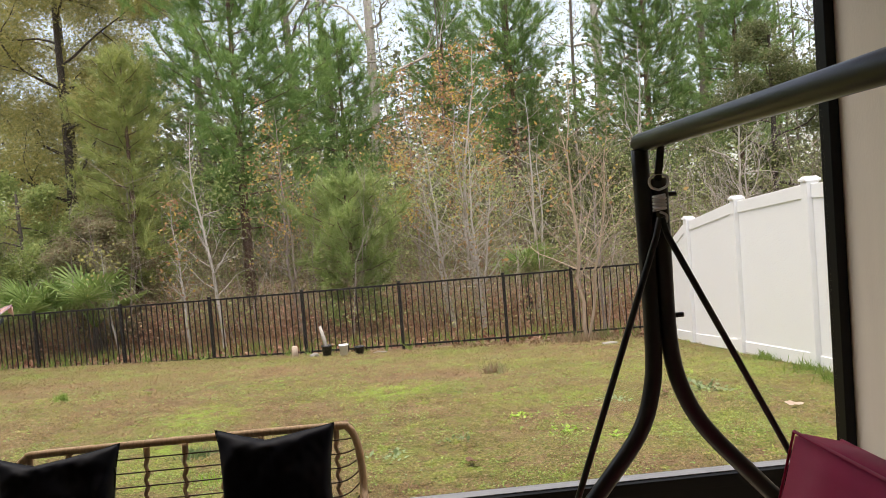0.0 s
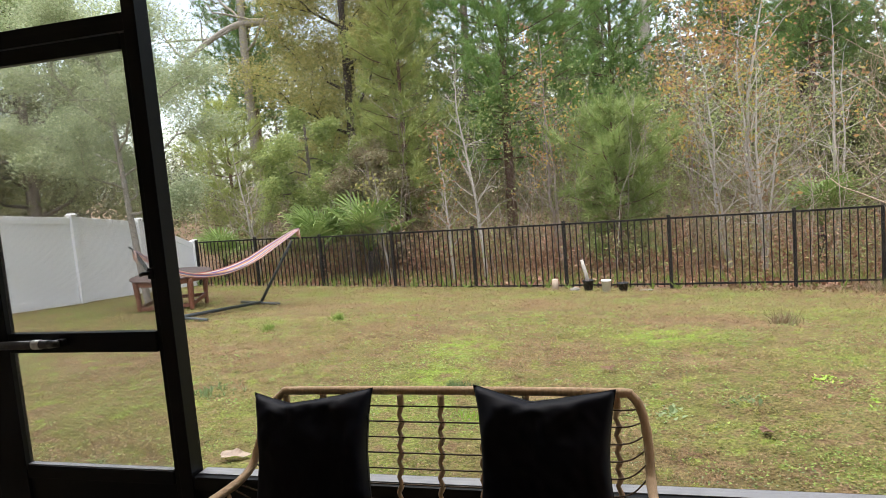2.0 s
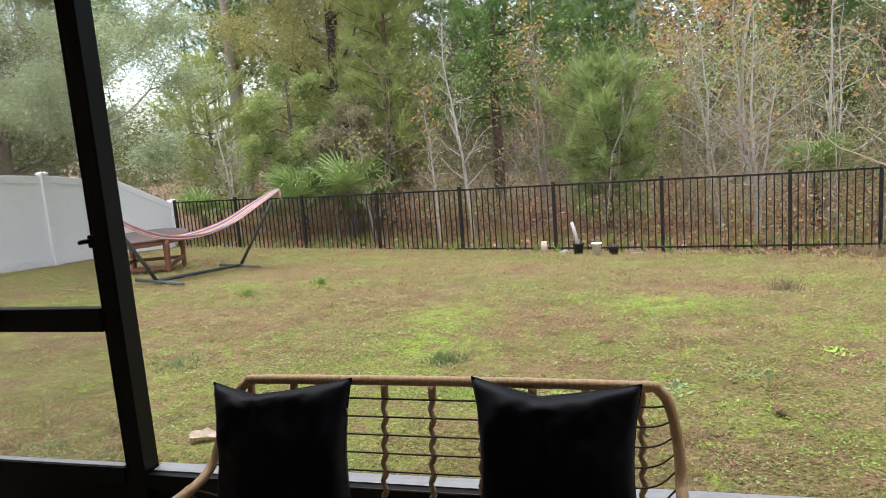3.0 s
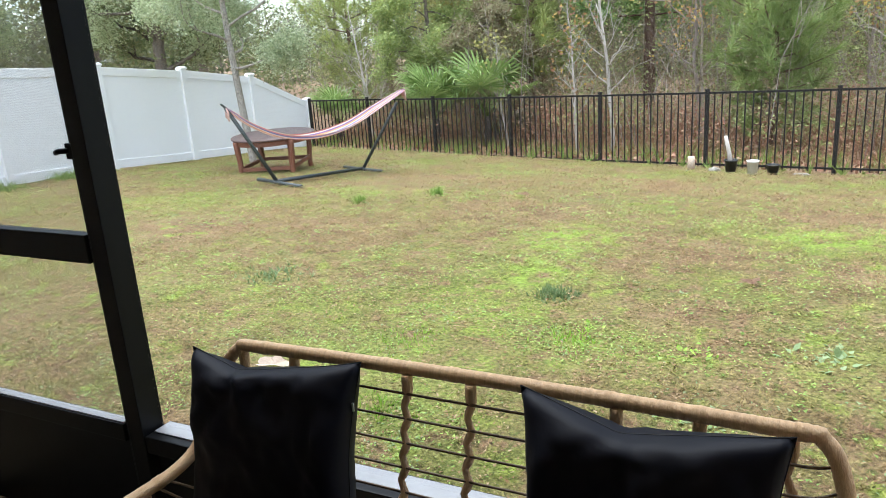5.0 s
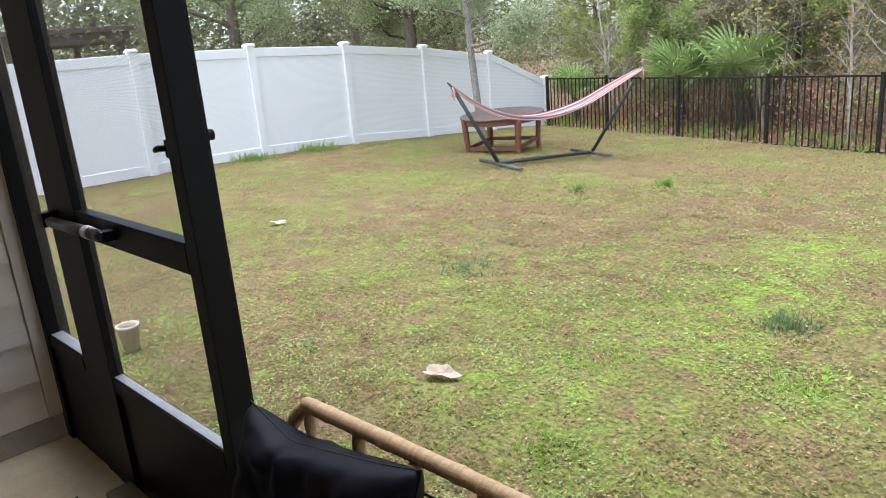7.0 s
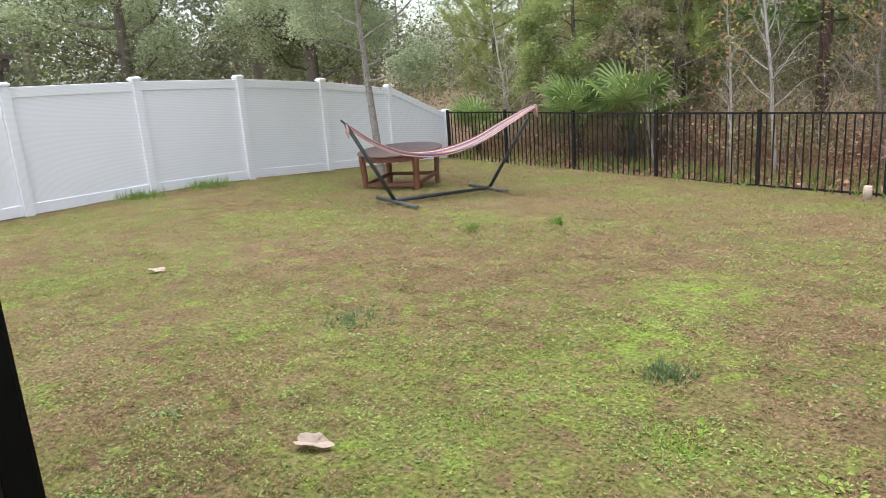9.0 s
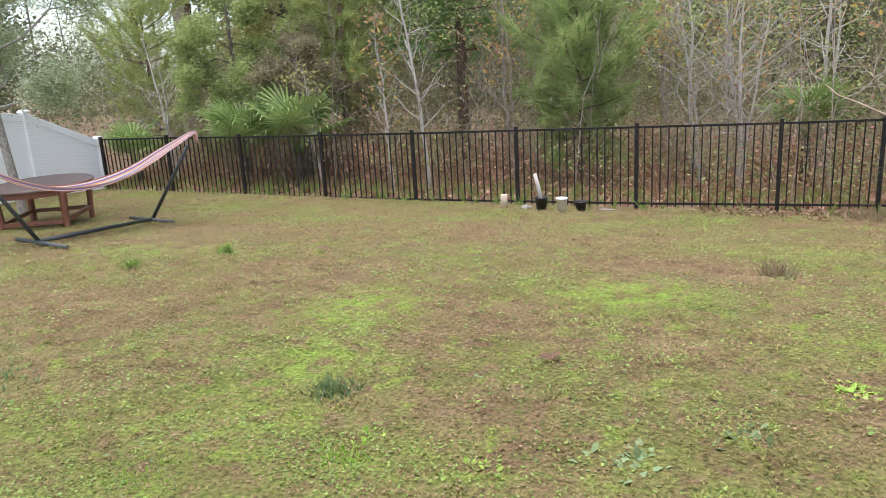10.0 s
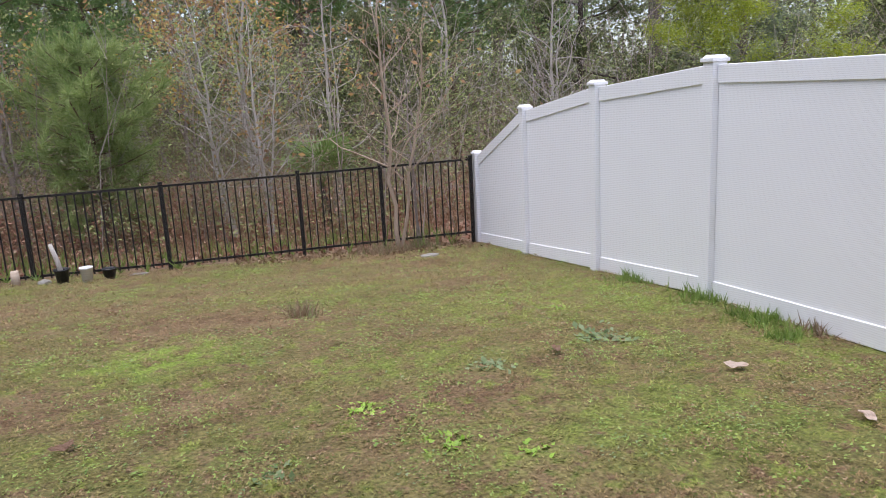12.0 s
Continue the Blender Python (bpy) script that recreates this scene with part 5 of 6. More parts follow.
palmetto(at_ground(-6.75, 16.1), 1.45, 71, "green fan-leaved palmetto behind the fence", 0.65, 12)
palmetto(at_ground(-8.0, 16.2), 1.3, 72, "green fan-leaved palmetto behind the fence", 0.6, 11)
palmetto(at_ground(2.5, 15.9), 1.1, 73, "pale green palmetto among bare saplings", 0.8, 11)
palmetto(at_ground(-10.9, 16.7), 1.1, 74, "green fan-leaved palmetto near the fence corner", 0.4, 11)


def tall_trunk(at, height, radius, seed, bark, label, lean=(0.0, 0.0), limb=None, leaves=2500):
    """A tall forest tree: long bare trunk, high forked limbs and thin leaves."""
    rng = np.random.RandomState(seed)
    t = thing("forest_tree", at, label, "tree", group="tall trees of the woods")
    bm = bmesh.new()
    tips = []
    spine = [Vector((lean[0] * s * height * 0.1 + 0.15 * math.sin(4 * s + seed), lean[1] * s * height * 0.1, height * s - 0.2)) for s in np.linspace(0, 1, 10)]
    tube(bm, spine, [radius * (1 - 0.7 * s) for s in np.linspace(0, 1, 10)], 8, caps=False)
    for k in range(9):
        s = 0.42 + 0.56 * k / 9
        i = min(8, int(s * 9))
        base = spine[i].lerp(spine[i + 1], s * 9 - i)
        a = k * 2.4 + rng.uniform(-0.5, 0.5)
        grow(bm, base, Vector((math.cos(a), math.sin(a), rng.uniform(0.4, 1.1))), height * 0.13 * (1.3 - 0.6 * s), radius * 0.4 * (1.2 - s), 2, rng, tips, 0.4, (2, 3), 0.66, 4, 0.12)
    if limb:
        tube(bm, curve_pts(limb, 5), [0.15 * (1 - 0.6 * k / (5 * (len(limb) - 1))) for k in range(5 * (len(limb) - 1) + 1)], 7, caps=False)
        for k in range(len(limb) - 1):
            grow(bm, Vector(limb[k + 1]), Vector((-0.5, rng.uniform(-0.5, 0.5), rng.uniform(-0.3, 0.6))), 1.6, 0.045, 2, rng, tips, 0.4, (2, 3), 0.66, 4, 0.0)
    part("trunk", bm, bark, t)
    if leaves:
        tp = np.array([p for p, _ in tips])
        c = tp[rng.randint(0, len(tp), leaves)] + rng.normal(size=(leaves, 3)) * 0.3
        mesh_part("crown", quads_mesh("crown", leaf_tris(c, 0.11, rng, 0.2, 0.6), M_FAR), t)
    return t


tall_trunk(at_ground(-0.76, 30), 19, 0.27, 81, M_PALE, "tall grey forked forest tree", leaves=1200)
tall_trunk(at_ground(-3.4, 27.9), 17, 0.24, 82, M_BARK, "tall grey leaning forest tree", (-0.3, 0), leaves=2500)
tall_trunk(at_ground(-2.8, 34), 20, 0.2, 83, M_BARKDARK, "tall dark tree of the far woods", leaves=3000)
tall_trunk(at_ground(8.4, 28.8), 18, 0.25, 84, M_PALE, "tall grey tree of the far woods", (-0.1, 0), leaves=1500)
tall_trunk(at_ground(-13.75, 23.9), 17, 0.2, 85, M_LICHEN, "tall forest tree with a long arching limb", (0, 0),
           [(1.3, 0.2, 7.75), (0.5, 0.1, 7.95), (-0.3, -0.1, 7.9), (-1.1, -0.4, 7.5), (-1.9, -0.7, 6.9), (-2.5, -0.9, 6.1)], 1500)
tall_trunk(at_ground(-7.5, 30), 18, 0.22, 86, M_BARK, "tall grey tree of the far woods", leaves=2500)
tall_trunk(at_ground(5.2, 33), 19, 0.24, 87, M_BARKDARK, "tall dark tree of the far woods", leaves=3000)
tall_trunk(at_ground(12.6, 30), 18, 0.25, 88, M_BARK, "tall grey tree of the far woods", (0.2, 0), leaves=2000)
tall_trunk(at_ground(-25.0, 27), 17, 0.24, 89, M_BARK, "tall grey tree of the far woods", leaves=3000)
tall_trunk(at_ground(-25.5, 22), 16, 0.22, 90, M_BARK, "tall grey tree of the far woods", leaves=3000)
tall_trunk(at_ground(17.5, 26), 16, 0.22, 91, M_BARK, "tall grey tree of the far woods", leaves=3000)
tall_trunk(at_ground(-30.5, 15.5), 15, 0.22, 92, M_BARK, "tall grey tree of the far woods", leaves=3000)


# ---- thicket, litter and far woods ----
def stuff(name, me, label, category):
    return tagged(new(name, me), label, category, kind="stuff")


def along_woods(n, v0, v1, x0, x1, rng):
    x = rng.uniform(x0, x1, n)
    v = rng.uniform(v0, v1, n)
    y = np.array([fence_y(a) for a in x]) + v
    return x, y, v


def thicket():
    rng = np.random.RandomState(101)
    bm = bmesh.new()
    x, y, v = along_woods(430, 0.7, 9, -13, 17, rng)
    for k in range(len(x)):
        h = rng.uniform(0.8, 3.6) + 0.12 * v[k]
        b0 = Vector((x[k], y[k], ground_z(x[k], y[k]) - 0.05))
        l1, l2 = rng.normal(size=2) * 0.24 * h
        r = rng.uniform(0.006, 0.014)
        p1 = b0 + Vector((l1 * 0.3 + rng.normal() * 0.08, l2 * 0.3, h * 0.5))
        p2 = b0 + Vector((l1, l2, h))
        tube(bm, [b0, p1, p2], [r, r * 0.7, r * 0.3], 3, caps=False)
        for q in range(7):
            s = rng.uniform(0.25, 1.0)
            c = b0.lerp(p2, s)
            tube(bm, [c, c + Vector((rng.normal() * 0.25 * h * 0.5, rng.normal() * 0.25 * h * 0.5, rng.uniform(0.05, 0.3) * h))], [r * 0.5, r * 0.2], 3, caps=False)
    me = bpy.data.meshes.new("thicket_stems")
    bm.to_mesh(me)
    bm.free()
    me.materials.append(M_TWIG)
    stuff("thicket_stems", me, "tangle of thin brown bare stems behind the fence", "brush")

    x, y, v = along_woods(900, 0.9, 11, -13, 19, rng)
    cs = []
    for k in range(len(x)):
        n = 125
        hh = rng.uniform(0.2, 2.2) + 0.2 * v[k]
        c = rng.normal(size=(n, 3)) * np.array([0.22, 0.22, 0.16 + 0.09 * hh]) + np.array([x[k], y[k], ground_z(x[k], y[k]) + hh * 0.7])
        cs.append(c)
    cs = np.concatenate(cs)
    low, far_v = [], 6
    x, y, v = along_woods(650, 0.5, far_v, -12.5, 13, rng)
    for k in range(len(x)):
        hh = rng.uniform(0.1, 0.9)
        low.append(rng.normal(size=(90, 3)) * np.array([0.28, 0.25, 0.16]) + np.array([x[k], y[k], ground_z(x[k], y[k]) + hh]))
    low = np.concatenate(low)
    half = len(low) // 4
    stuff("brush_green", quads_mesh("brush_green", leaf_tris(low[:half], 0.06, rng, 0.1, 0.6), M_OLIVE), "low green shrubs behind the fence", "brush")
    stuff("brush_brown", quads_mesh("brush_brown", leaf_tris(low[half:], 0.055, rng, 0.1, 0.6), M_LITTER), "low red-brown shrubs behind the fence", "brush")
    stuff("thicket_leaves", quads_mesh("thicket_leaves", leaf_tris(cs, 0.062, rng, 0.2, 0.6), M_BRUSH), "sparse brown and olive leaves of the thicket", "brush")
    x, y, v = along_woods(22000, 0.05, 8, -12.5, 13, rng)
    z = np.array([ground_z(a, b2) for a, b2 in zip(x, y)]) + rng.uniform(0.0, 0.10, len(x))
    stuff("leaf_litter", quads_mesh("leaf_litter", leaf_quads(np.stack([x, y, z], 1), 0.09, rng, 0, 0.7), M_LITTER), "red-brown fallen leaves under the trees", "leaf litter")
    x, y, v = along_woods(1300, -0.8, 0.1, 0.6, 4.0, rng)
    ok = rng.uniform(-0.9, 0.1, len(x)) < v + 0.15
    x, y = x[ok], y[ok]
    z = np.array([ground_z(a, b2) for a, b2 in zip(x, y)]) + rng.uniform(0.01, 0.05, len(x))
    stuff("fence_litter", quads_mesh("fence_litter", leaf_quads(np.stack([x, y, z], 1), 0.055, rng, 0, 0.7), M_STRAW), "brown fallen leaves along the foot of the fence", "leaf litter")
    x, y, v = along_woods(1500, 0.25, 6, -12, 12, rng)
    base = np.stack([x, y, np.array([ground_z(a, b2) for a, b2 in zip(x, y)])], 1)
    stuff("dry_grass", quads_mesh("dry_grass", needle_tris(base, np.tile([0, 0, 1.0], (len(x), 1)), 0.42, 0.012, 7, rng, 0.6), M_STRAW), "tall tan dry grass behind the fence", "grass")
    x, y, v = along_woods(420, -0.25, 1.6, -12, 4, rng)
    base = np.stack([x, y, np.array([ground_z(a, b2) for a, b2 in zip(x, y)])], 1)
    stuff("fence_weeds", quads_mesh("fence_weeds", needle_tris(base, np.tile([0, 0, 1.0], (len(x), 1)), 0.30, 0.016, 7, rng, 0.45), M_WEED), "green weeds along the foot of the fence", "weeds")


def far_woods():
    rng = np.random.RandomState(103)
    cs = []
    for k in range(520):
        a = rng.uniform(-44, 36)
        v = rng.uniform(8, 26)
        yy = max(fence_y(a) + v, 17) if a > -14 else rng.uniform(4, 40)
        if a < -14:
            a = min(a, -17) - rng.uniform(0, 10)
        if a > 14:
            yy = rng.uniform(6, 34)
            a += 5
        g = ground_z(a, yy)
        top = rng.uniform(2.0, 5.5) + 0.16 * v
        if 0.64 < -a / yy < 0.86:
            top = min(top, 3.6)
        n = 330
        c = rng.normal(size=(n, 3)) * np.array([0.95, 0.9, 0.30 * top]) + np.array([a, yy, g + 0.5 * top])
        cs.append(c[c[:, 2] > g])
    cs = np.concatenate(cs)
    stuff("far_woods", quads_mesh("far_woods", leaf_tris(cs, 0.16, rng, 0.1, 0.65), M_FAR), "dense dark green undergrowth of the far woods", "woods")
    cs = []
    for k in range(190):
        a = rng.uniform(-42, 36)
        v = rng.uniform(14, 40)
        yy = max(fence_y(a) + v, 24 - abs(a) * 0.1)
        top = rng.uniform(3.5, 16)
        if 0.64 < -a / yy < 0.86:
            top = min(top, 4.5)
        n = 420
        c = rng.normal(size=(n, 3)) * np.array([1.7, 1.5, 1.6]) + np.array([a, yy, top * rng.uniform(0.6, 1.0)])
        cs.append(c)
    cs = np.concatenate(cs)
    stuff("far_crowns", quads_mesh("far_crowns", leaf_tris(cs, 0.17, rng, 0.1, 0.6), M_GREYOAK), "thin grey-green crowns of far trees", "woods")
    cs = []
    for k in range(560):
        a = rng.uniform(-46, 40)
        v = rng.uniform(20, 38)
        yy = max(fence_y(a) + v, 26)
        if a < -22:
            yy, a = rng.uniform(2, 50), rng.uniform(-46, -33)
        if a > 24:
            yy = rng.uniform(4, 45)
        zc = 8.0 * rng.uniform(0, 1) ** 1.7 + 0.3
        if 0.64 < -a / yy < 0.86:
            zc *= 0.42
        c = rng.normal(size=(240, 3)) * np.array([1.3, 0.8, 0.95]) + np.array([a, yy, zc])
        cs.append(c)
    cs = np.concatenate(cs)
    stuff("far_canopy", quads_mesh("far_canopy", leaf_tris(cs, 0.36, rng, 0.1, 0.7), M_HAZE), "pale olive wall of foliage deep in the woods", "woods")
    cs = []
    for k in range(230):
        a = rng.uniform(-13, 18)
        v = rng.uniform(2.0, 12)
        yy = fence_y(a) + v
        zc = ground_z(a, yy) + rng.uniform(0.6, 3.8)
        c = rng.normal(size=(330, 3)) * np.array([0.6, 0.5, 0.5]) + np.array([a, yy, zc])
        cs.append(c)
    cs = np.concatenate(cs)
    stuff("understorey", quads_mesh("understorey", leaf_tris(cs, 0.07, rng, 0.1, 0.6), M_OLIVE), "olive green understorey foliage of the woods", "woods")
    bm = bmesh.new()
    for k in range(45):
        a = rng.uniform(-36, 30)
        v = rng.uniform(10, 34)
        yy = fence_y(a) + v
        h = rng.uniform(8, 17)
        p = Vector((a, yy, ground_z(a, yy) - 0.1))
        l = rng.normal() * 0.5
        r = rng.uniform(0.04, 0.10)
        tube(bm, [p, p + Vector((l * 0.4, 0, h * 0.5)), p + Vector((l, 0, h))], [r, r * 0.7, r * 0.25], 5, caps=False)
        for q in range(6):
            s = rng.uniform(0.4, 0.95)
            c = p + Vector((l * s, 0, h * s))
            tube(bm, [c, c + Vector((rng.normal() * 1.0, rng.normal() * 0.6, rng.uniform(0.4, 1.6)))], [r * 0.35, r * 0.08], 3, caps=False)
    me = bpy.data.meshes.new("far_trunks")
    bm.to_mesh(me)
    bm.free()
    me.materials.append(M_BARK)
    stuff("far_trunks", me, "thin grey trunks deep in the woods", "woods")


thicket()
far_woods()


# ---- neighbour's pavilion beyond the white fence ----
def pavilion():
    p = thing("garden_pavilion", (-22.5, 8.9, -0.15), "brown flat-roofed garden pavilion in the next yard", "pavilion")
    part("roof", boxed(-1.9, 1.9, -2.0, 1.9, 2.22, 2.36, 0.02), M_ROOF, p)
    part("fascia", boxed(-1.8, 1.8, -1.9, 1.8, 1.95, 2.217, 0.01), M_ROOF, p)
    for x in (-1.6, 1.6):
        for y in (-1.7, 1.6):
            part("post", boxed(x - 0.07, x + 0.07, y - 0.07, y + 0.07, -0.25, 1.95, 0.008), M_ROOF, p)


pavilion()


# ---- pots and litter at the fence ----
def pot(at, r, h, mat, label, name="plant_pot", foot=0.72):
    t = thing(name, at, label, "pot")
    bm = bmesh.new()
    prof = [(r * foot, 0), (r * 0.98, h * 0.9), (r * 1.08, h * 0.9), (r * 1.08, h), (r * 0.95, h), (r * 0.9, h * 0.8)]
    rings = [[bm.verts.new((q * math.cos(a), q * math.sin(a), z)) for a in (2 * math.pi * k / 20 for k in range(20))] for q, z in prof]
    for a, b2 in zip(rings, rings[1:]):
        for k in range(20):
            f = bm.faces.new((a[k], a[(k + 1) % 20], b2[(k + 1) % 20], b2[k]))
            f.smooth = True
    bm.faces.new(rings[0][::-1])
    part("pot_body", bm, mat, t)
    bm = bmesh.new()
    bm.faces.new([bm.verts.new((r * 0.91 * math.cos(a), r * 0.91 * math.sin(a), h * 0.8)) for a in (2 * math.pi * k / 20 for k in range(20))])
    part("soil", bm, M_SOIL, t)
    return t


pot(at_ground(-1.32, 12.95), 0.08, 0.20, M_POTWHITE, "small white plastic pot at the foot of the fence", foot=0.8)
pot1 = pot(at_ground(-1.62, 13.02), 0.092, 0.20, M_POTBLACK, "black plastic nursery pot holding a cut stump")
part("stump", tubed([(0, 0, 0.1), (-0.03, 0, 0.3), (-0.09, 0.02, 0.54)], [0.035, 0.032, 0.025], 9), M_PALE, pot1, "pale cut stem")
pot(at_ground(-1.06, 13.1), 0.09, 0.14, M_POTBLACK, "black plastic nursery pot at the foot of the fence")
tagged(part("tree_tube", tubed([Vector(at_ground(-2.22, 13.35)) + Vector((0, 0, z)) for z in (-0.02, 0.10, 0.2)], [0.055, 0.055, 0.05], 12), M_CLAY, None), "short pale cardboard tube standing in the grass", "tube")


def stone(x, y, sx, sy, sz, label, mat=None, name="stone", seed=1):
    bm = bmesh.new()
    bmesh.ops.create_icosphere(bm, subdivisions=2, radius=1)
    for v in bm.verts:
        v.co *= 1 + 0.25 * noise.noise(v.co * 1.7 + Vector((seed, 0, 0)))
        v.co = Vector((v.co.x * sx, v.co.y * sy, v.co.z * sz))
    ob = part(name, bm, mat or M_STONE, None)
    ob.location = (x, y, ground_z(x, y) + sz * 0.4)
    return tagged(ob, label, "stone")


stone(-1.86, 13.15, 0.09, 0.07, 0.05, "small grey stone by the fence", seed=1)
stone(-0.7, 13.15, 0.13, 0.04, 0.02, "flat pale stone by the fence", seed=2)
stone(3.0, 11.6, 0.15, 0.08, 0.03, "flat pale stone in bare soil", seed=3)
pot((-4.38, 3.44, ground_z(-4.38, 3.44)), 0.055, 0.15, M_BUCKET, "pale plastic bucket on the lawn by the house", "bucket")


def fallen_leaf(x, y, size, turn, label, mat=None, seed=0):
    """A curled dry leaf with a lobed outline."""
    bm = bmesh.new()
    n = 22
    rim = []
    for k in range(n):
        a = 2 * math.pi * k / n
        r = size * (0.86 + 0.14 * math.cos(2 * a) + 0.07 * math.cos(3 * a + seed) + 0.09 * math.cos(5 * a + 2 * seed) + 0.05 * math.cos(9 * a))
        rim.append(bm.verts.new((r * math.cos(a), r * 0.68 * math.sin(a), 0.006 + (0.20 * math.sin(a + seed) ** 2 + 0.05 * math.cos(5 * a + seed)) * size)))
    c = bm.verts.new((0.1 * size, 0, 0.002))
    for k in range(n):
        bm.faces.new((c, rim[k], rim[(k + 1) % n]))
    bmesh.ops.solidify(bm, geom=bm.faces[:], thickness=0.003)
    ob = part("fallen_leaf", bm, mat or M_DEADLEAF, None)
    ob.location = (x, y, ground_z(x, y) + 0.022)
    ob.rotation_euler = (0.12, 0.05, radians(turn))
    return tagged(ob, label, "leaf", group="fallen leaves on the lawn")


fallen_leaf(-2.84, 4.19, 0.088, 20, "large pale curled dead leaf on the lawn", seed=0)
fallen_leaf(2.7, 5.55, 0.07, -20, "pale dead leaf on the lawn", seed=2)
fallen_leaf(2.72, 4.72, 0.065, 60, "pale dead leaf on the lawn", seed=3)
fallen_leaf(-6.17, 5.5, 0.075, 30, "pale dead leaf on the lawn", seed=4)
fallen_leaf(-0.84, 6.16, 0.065, 40, "small brown dead leaf on the lawn", M_BROWNLEAF, 5)
fallen_leaf(1.95, 6.3, 0.06, 70, "small brown dead leaf on the lawn", M_BROWNLEAF, 6)
fallen_leaf(-3.3, 8.9, 0.07, 10, "small brown dead leaf on the lawn", M_BROWNLEAF, 7)
fallen_leaf(0.1, 4.8, 0.06, 120, "small brown dead leaf on the lawn", M_BROWNLEAF, 8)


def weed(x, y, r, h, mat, seed, label, per=70, broad=False):
    rng = np.random.RandomState(seed)
    base = np.zeros((per, 3))
    base[:, :2] = rng.normal(size=(per, 2)) * r * 0.4
    if broad:
        d = rng.normal(size=(per, 3))
        d[:, 2] = np.abs(d[:, 2]) * 0.4 + 0.12
        d /= np.linalg.norm(d, axis=1)[:, None]
        e = np.cross(d, [0, 0, 1.0])
        e /= np.linalg.norm(e, axis=1)[:, None] + 1e-9
        ln = (rng.uniform(0.35, 0.9, per) * (0.022 + r * 0.33))[:, None]
        q = np.stack([base, base + d * ln * 0.6 + e * ln * 0.3, base + d * ln, base + d * ln * 0.6 - e * ln * 0.3], 1)
    else:
        q = needle_tris(base, np.tile([0, 0, 1.0], (per, 1)), h, 0.012, 3, rng, 0.5)
    ob = new("weed_tuft", quads_mesh("weed_tuft", q, mat))
    ob.location = (x, y, ground_z(x, y) - 0.005)
    return tagged(ob, label, "weed", group="weeds in the lawn")


weed(0.70, 8.35, 0.18, 0.17, M_DRYWEED, 1, "dry brown weed clump with dark green centre", 45)
weed(0.61, 5.95, 0.12, 0.1, M_LIMEWEED, 2, "bright lime-green broad-leaved weed in the lawn", 80, True)
weed(0.88, 5.33, 0.14, 0.1, M_LIMEWEED, 3, "bright lime-green broad-leaved weed in the lawn", 90, True)
weed(-1.88, 5.60, 0.15, 0.065, M_WEEDDARK, 4, "blue-green grass tuft in the lawn", 110)
weed(-4.18, 8.62, 0.08, 0.12, M_WEED, 5, "fresh green grass tuft in the lawn", 50)
weed(-3.86, 5.44, 0.28, 0.055, M_WEEDDARK, 6, "blue-green grass tuft in the lawn", 70)
weed(-4.74, 7.95, 0.07, 0.10, M_WEED, 7, "small green weed in the lawn", 40)
weed(2.57, 7.32, 0.10, 0.12, M_LIMEWEED, 8, "bright lime-green weed in the lawn", 40, True)
weed(-0.43, 5.12, 0.17, 0.1, M_MINTWEED, 9, "pale mint-green broad-leaved weed in the lawn", 60, True)
weed(0.05, 5.39, 0.13, 0.1, M_WEEDDARK, 10, "blue-green broad-leaved weed in the lawn", 45, True)
weed(-1.0, 5.02, 0.12, 0.1, M_LIMEWEED, 11, "lime-green broad-leaved weed in the lawn", 40, True)
weed(1.18, 5.10, 0.12, 0.1, M_LIMEWEED, 16, "lime-green broad-leaved weed in the lawn", 40, True)
weed(2.39, 6.45, 0.22, 0.1, M_MINTWEED, 21, "pale mint-green creeping weed in the lawn", 90, True)
weed(1.48, 6.25, 0.16, 0.1, M_MINTWEED, 22, "pale mint-green creeping weed in the lawn", 60, True)
weed(-1.55, 5.15, 0.10, 0.1, M_LIMEWEED, 23, "lime-green broad-leaved weed in the lawn", 35, True)
weed(-1.60, 4.94, 0.17, 0.05, M_LIMEWEED, 24, "low green grass tuft in the lawn", 60)
weed(-0.80, 5.21, 0.10, 0.1, M_WEED, 25, "green broad-leaved weed in the lawn", 40, True)
weed(-1.21, 5.86, 0.06, 0.1, M_MINTWEED, 26, "small pale broad-leaved weed in the lawn", 20, True)
weed(-3.51, 5.79, 0.07, 0.1, M_WEED, 27, "small green broad-leaved weed in the lawn", 25, True)
weed(-2.36, 4.68, 0.24, 0.045, M_LIMEWEED, 28, "low green grass tuft in the lawn", 80)
weed(-0.85, 4.37, 0.12, 0.1, M_MINTWEED, 29, "pale mint-green broad-leaved weed in the lawn", 40, True)
weed(-2.12, 4.01, 0.15, 0.045, M_LIMEWEED, 30, "low green grass tuft in the lawn", 60)
weed(-3.69, 4.07, 0.09, 0.1, M_MINTWEED, 31, "pale mint-green broad-leaved weed in the lawn", 30, True)
weed(3.40, 5.88, 0.14, 0.10, M_WEED, 32, "fresh green grass tuft near the white fence", 70)
weed(3.72, 5.9, 0.16, 0.12, M_DRYWEED, 12, "rusty brown weed by the white fence", 60)
weed(3.78, 7.0, 0.3, 0.13, M_WEED, 13, "long grass at the foot of the white fence", 140)
weed(3.85, 8.1, 0.3, 0.12, M_WEED, 14, "long grass at the foot of the white fence", 120)
weed(3.62, 6.3, 0.3, 0.11, M_WEED, 15, "long grass at the foot of the white fence", 120)
weed(-10.85, 9.2, 0.4, 0.18, M_WEED, 17, "long grass at the foot of the white fence", 120)
weed(-10.8, 8.0, 0.4, 0.18, M_WEED, 18, "long grass at the foot of the white fence", 120)
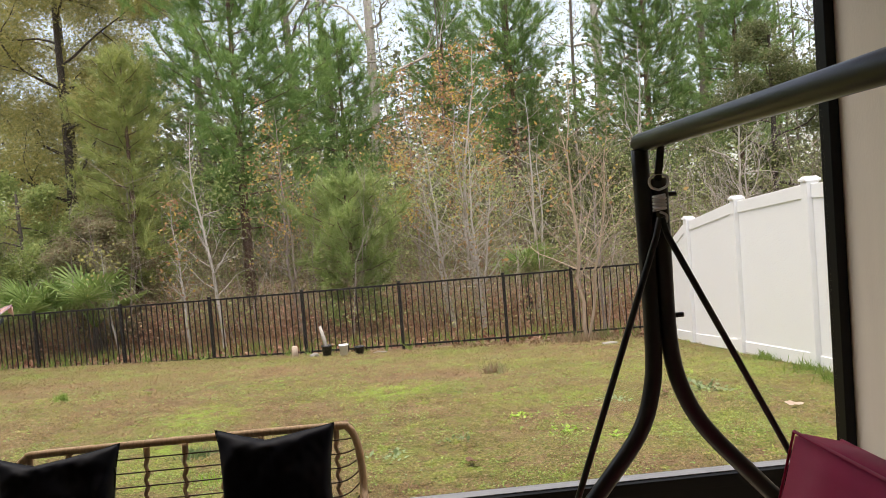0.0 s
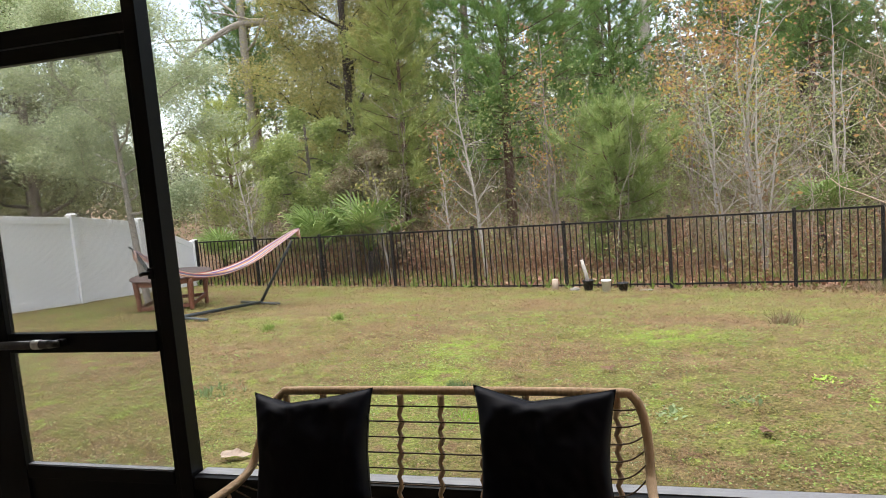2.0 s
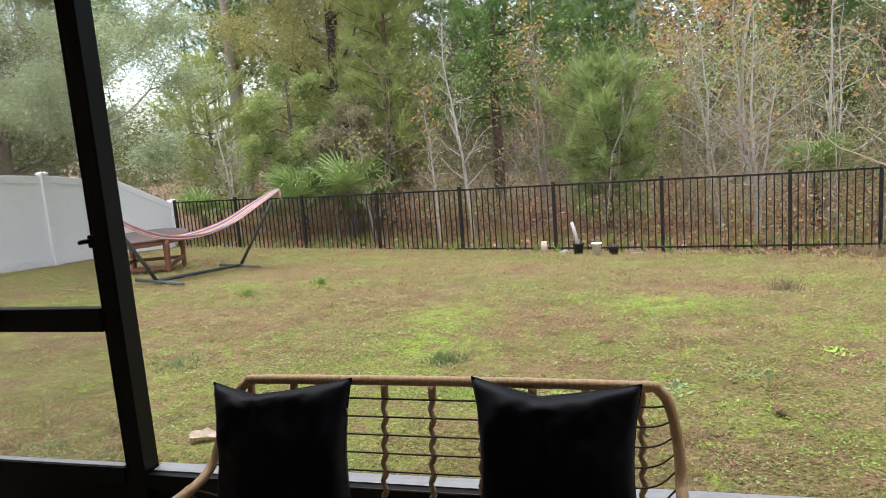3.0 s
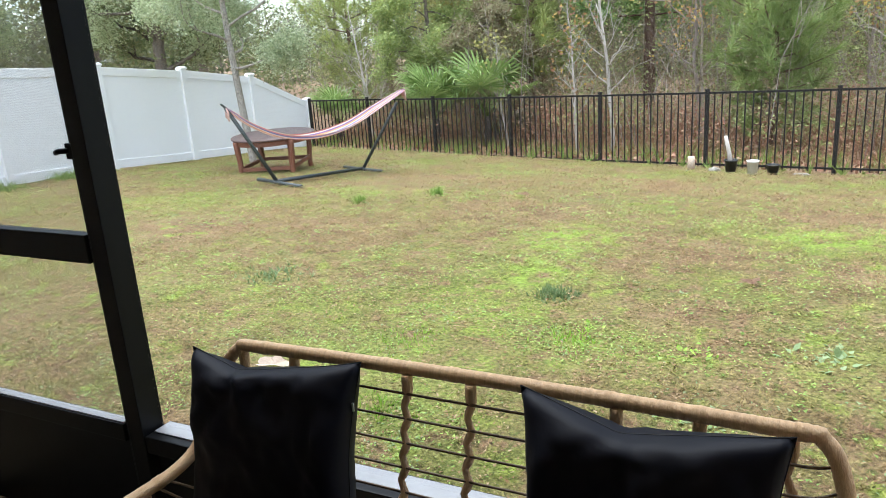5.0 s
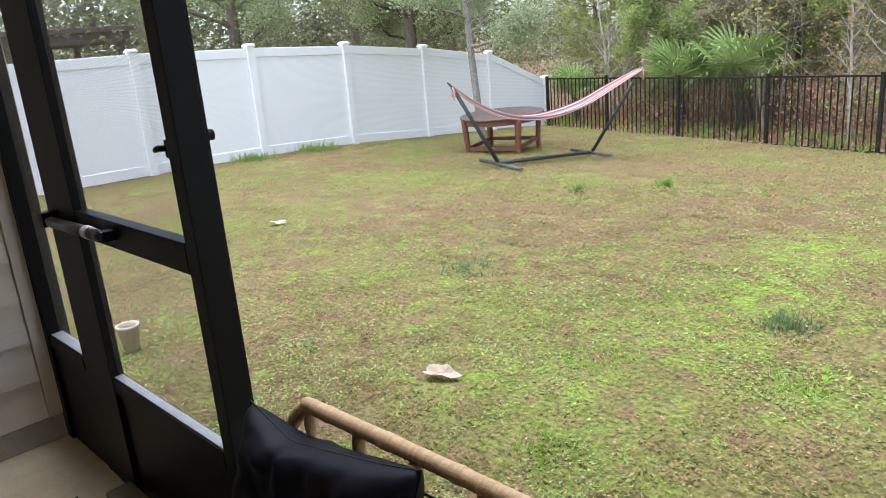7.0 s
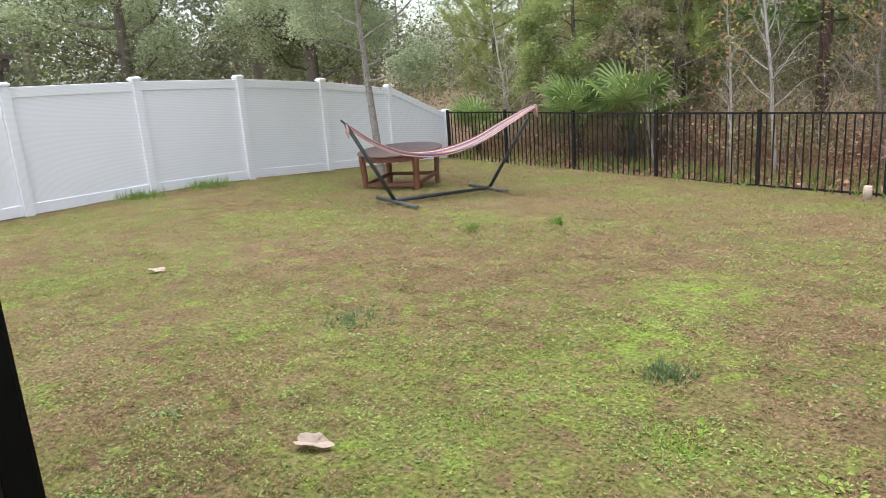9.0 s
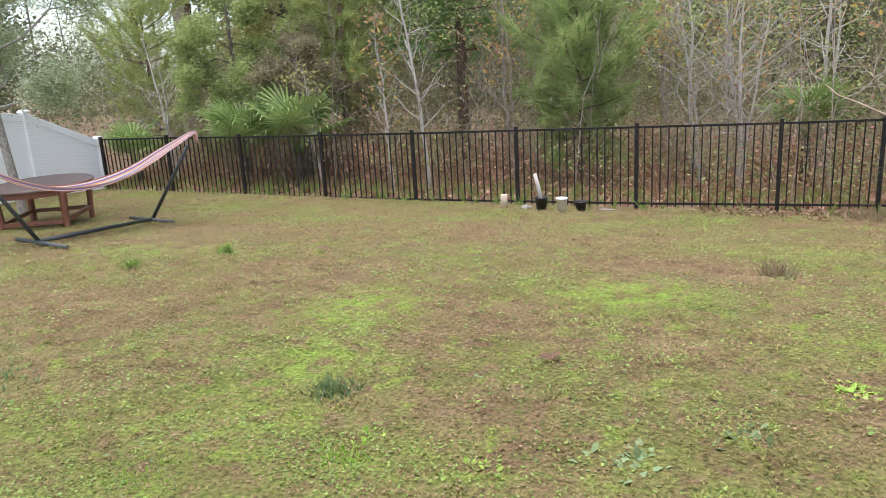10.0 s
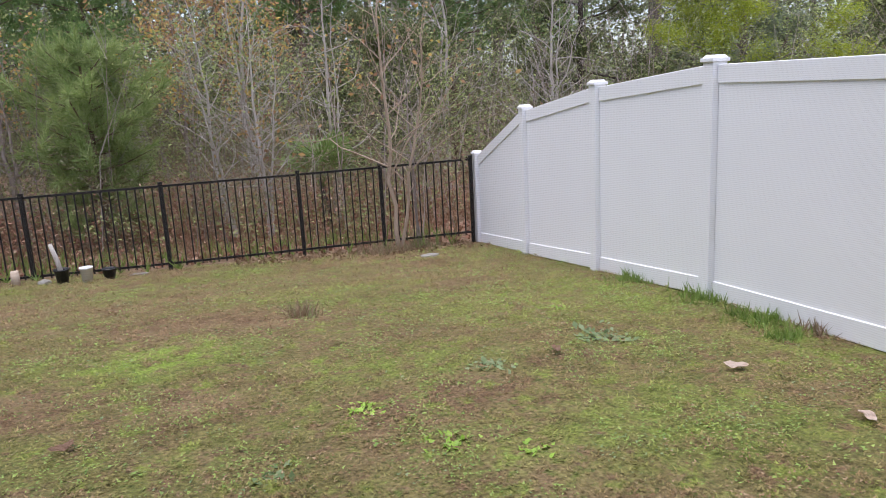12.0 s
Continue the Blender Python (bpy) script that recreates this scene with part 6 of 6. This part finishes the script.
weed(2.62, 12.5, 0.45, 0.2, M_DRYWEED, 19, "dry grass round the sapling at the fence", 140)
weed(3.2, 12.6, 0.4, 0.2, M_DRYWEED, 20, "dry grass in the fence corner", 120)


def lawn_points(n, power, rng):
    y = 3.0 + 12.8 * rng.uniform(0, 1, n) ** power
    x = rng.uniform(-11.0, 4.1, n)
    ok = y - np.interp(x, [-60, -11.1, 1.57, 4.1, 60], [26.2, 15.8, 13.1, 12.6, 0.6]) < -0.05
    x, y = x[ok], y[ok]
    z = ground_zs(x, y)
    return x, y, z


def lawn_mat():
    """Low clumps of small leaves and short blades over the turf, finest near the porch."""
    rng = np.random.RandomState(202)
    x, y, z = lawn_points(104000, 1.75, rng)
    thin = np.array([noise.noise((a * 5.0, b2 * 5.0, 0)) + 0.7 * noise.noise((a * 14.0, b2 * 14.0, 3)) for a, b2 in zip(x, y)])
    ok = thin + rng.uniform(-0.5, 0.5, len(x)) > -0.22
    x, y, z = x[ok], y[ok], z[ok]
    per = 8
    coarse = np.repeat(np.interp(y, [3.2, 6, 12], [0.8, 0.95, 1.3]) * rng.uniform(0.7, 1.3, len(x)), per)
    n = len(x) * per
    off = rng.normal(size=(n, 2)) * (0.024 * coarse)[:, None]
    base = np.stack([np.repeat(x, per) + off[:, 0], np.repeat(y, per) + off[:, 1], np.repeat(z, per) + rng.uniform(0.002, 0.016, n) * coarse], 1)
    a = np.arctan2(off[:, 1], off[:, 0]) + rng.normal(size=n) * 0.8
    h = np.stack([np.cos(a), np.sin(a), rng.uniform(0.0, 0.9, n)], 1)
    e = np.stack([-np.sin(a), np.cos(a), rng.normal(size=n) * 0.4], 1)
    ln = (rng.uniform(0.007, 0.021, n) * coarse)[:, None]
    w = ln * rng.uniform(0.14, 0.38, n)[:, None]
    tri = np.stack([base - e * w, base + e * w, base + h * ln], 1)
    stuff("lawn_grass", quads_mesh("lawn_grass", tri, M_BLADE), "short matted straw and green grass of the lawn", "grass")


def lawn_leaves(name, n, power, size, mat, seed, scale, level, label):
    """Small flat leaves in patches: clover, creeping weeds, dry scraps."""
    rng = np.random.RandomState(seed)
    x, y, z = lawn_points(n, power, rng)
    patch = np.array([noise.noise((a * scale, b2 * scale, seed)) + 0.5 * noise.noise((a * scale * 4, b2 * scale * 4, seed)) for a, b2 in zip(x, y)])
    ok = patch + rng.uniform(-0.2, 0.2, len(x)) > level
    x, y, z = x[ok], y[ok], z[ok]
    n = len(x)
    a = rng.uniform(0, 6.283, n)
    d = np.stack([np.cos(a), np.sin(a), rng.uniform(-0.1, 0.5, n)], 1)
    e = np.stack([-np.sin(a), np.cos(a), rng.normal(size=n) * 0.35], 1)
    c = np.stack([x, y, z + rng.uniform(0.008, 0.03, n)], 1)
    sz = (size * rng.uniform(0.5, 1.3, n) * np.interp(y, [3.2, 12], [0.75, 1.1]))[:, None]
    q = np.stack([c - d * sz * 0.5 + e * sz * 0.3, c + d * sz * 0.5, c - d * sz * 0.5 - e * sz * 0.3], 1)
    stuff(name, quads_mesh(name, q, mat), label, "weeds")


lawn_mat()
lawn_leaves("lawn_clover", 250000, 1.8, 0.019, M_WEED, 301, 1.7, 0.17, "small green clover and creeping weeds in the lawn")
lawn_leaves("lawn_dark_weeds", 70000, 1.8, 0.019, M_WEEDDARK, 302, 2.3, 0.30, "blue-green creeping weeds in the lawn")
lawn_leaves("lawn_scraps", 150000, 1.7, 0.018, M_STRAW, 303, 0.9, -0.02, "dry straw-coloured scraps lying in the lawn")
lawn_leaves("lawn_broadleaf", 55000, 2.3, 0.026, M_WEED, 304, 2.6, 0.36, "fresh green broad-leaved weeds in the lawn")
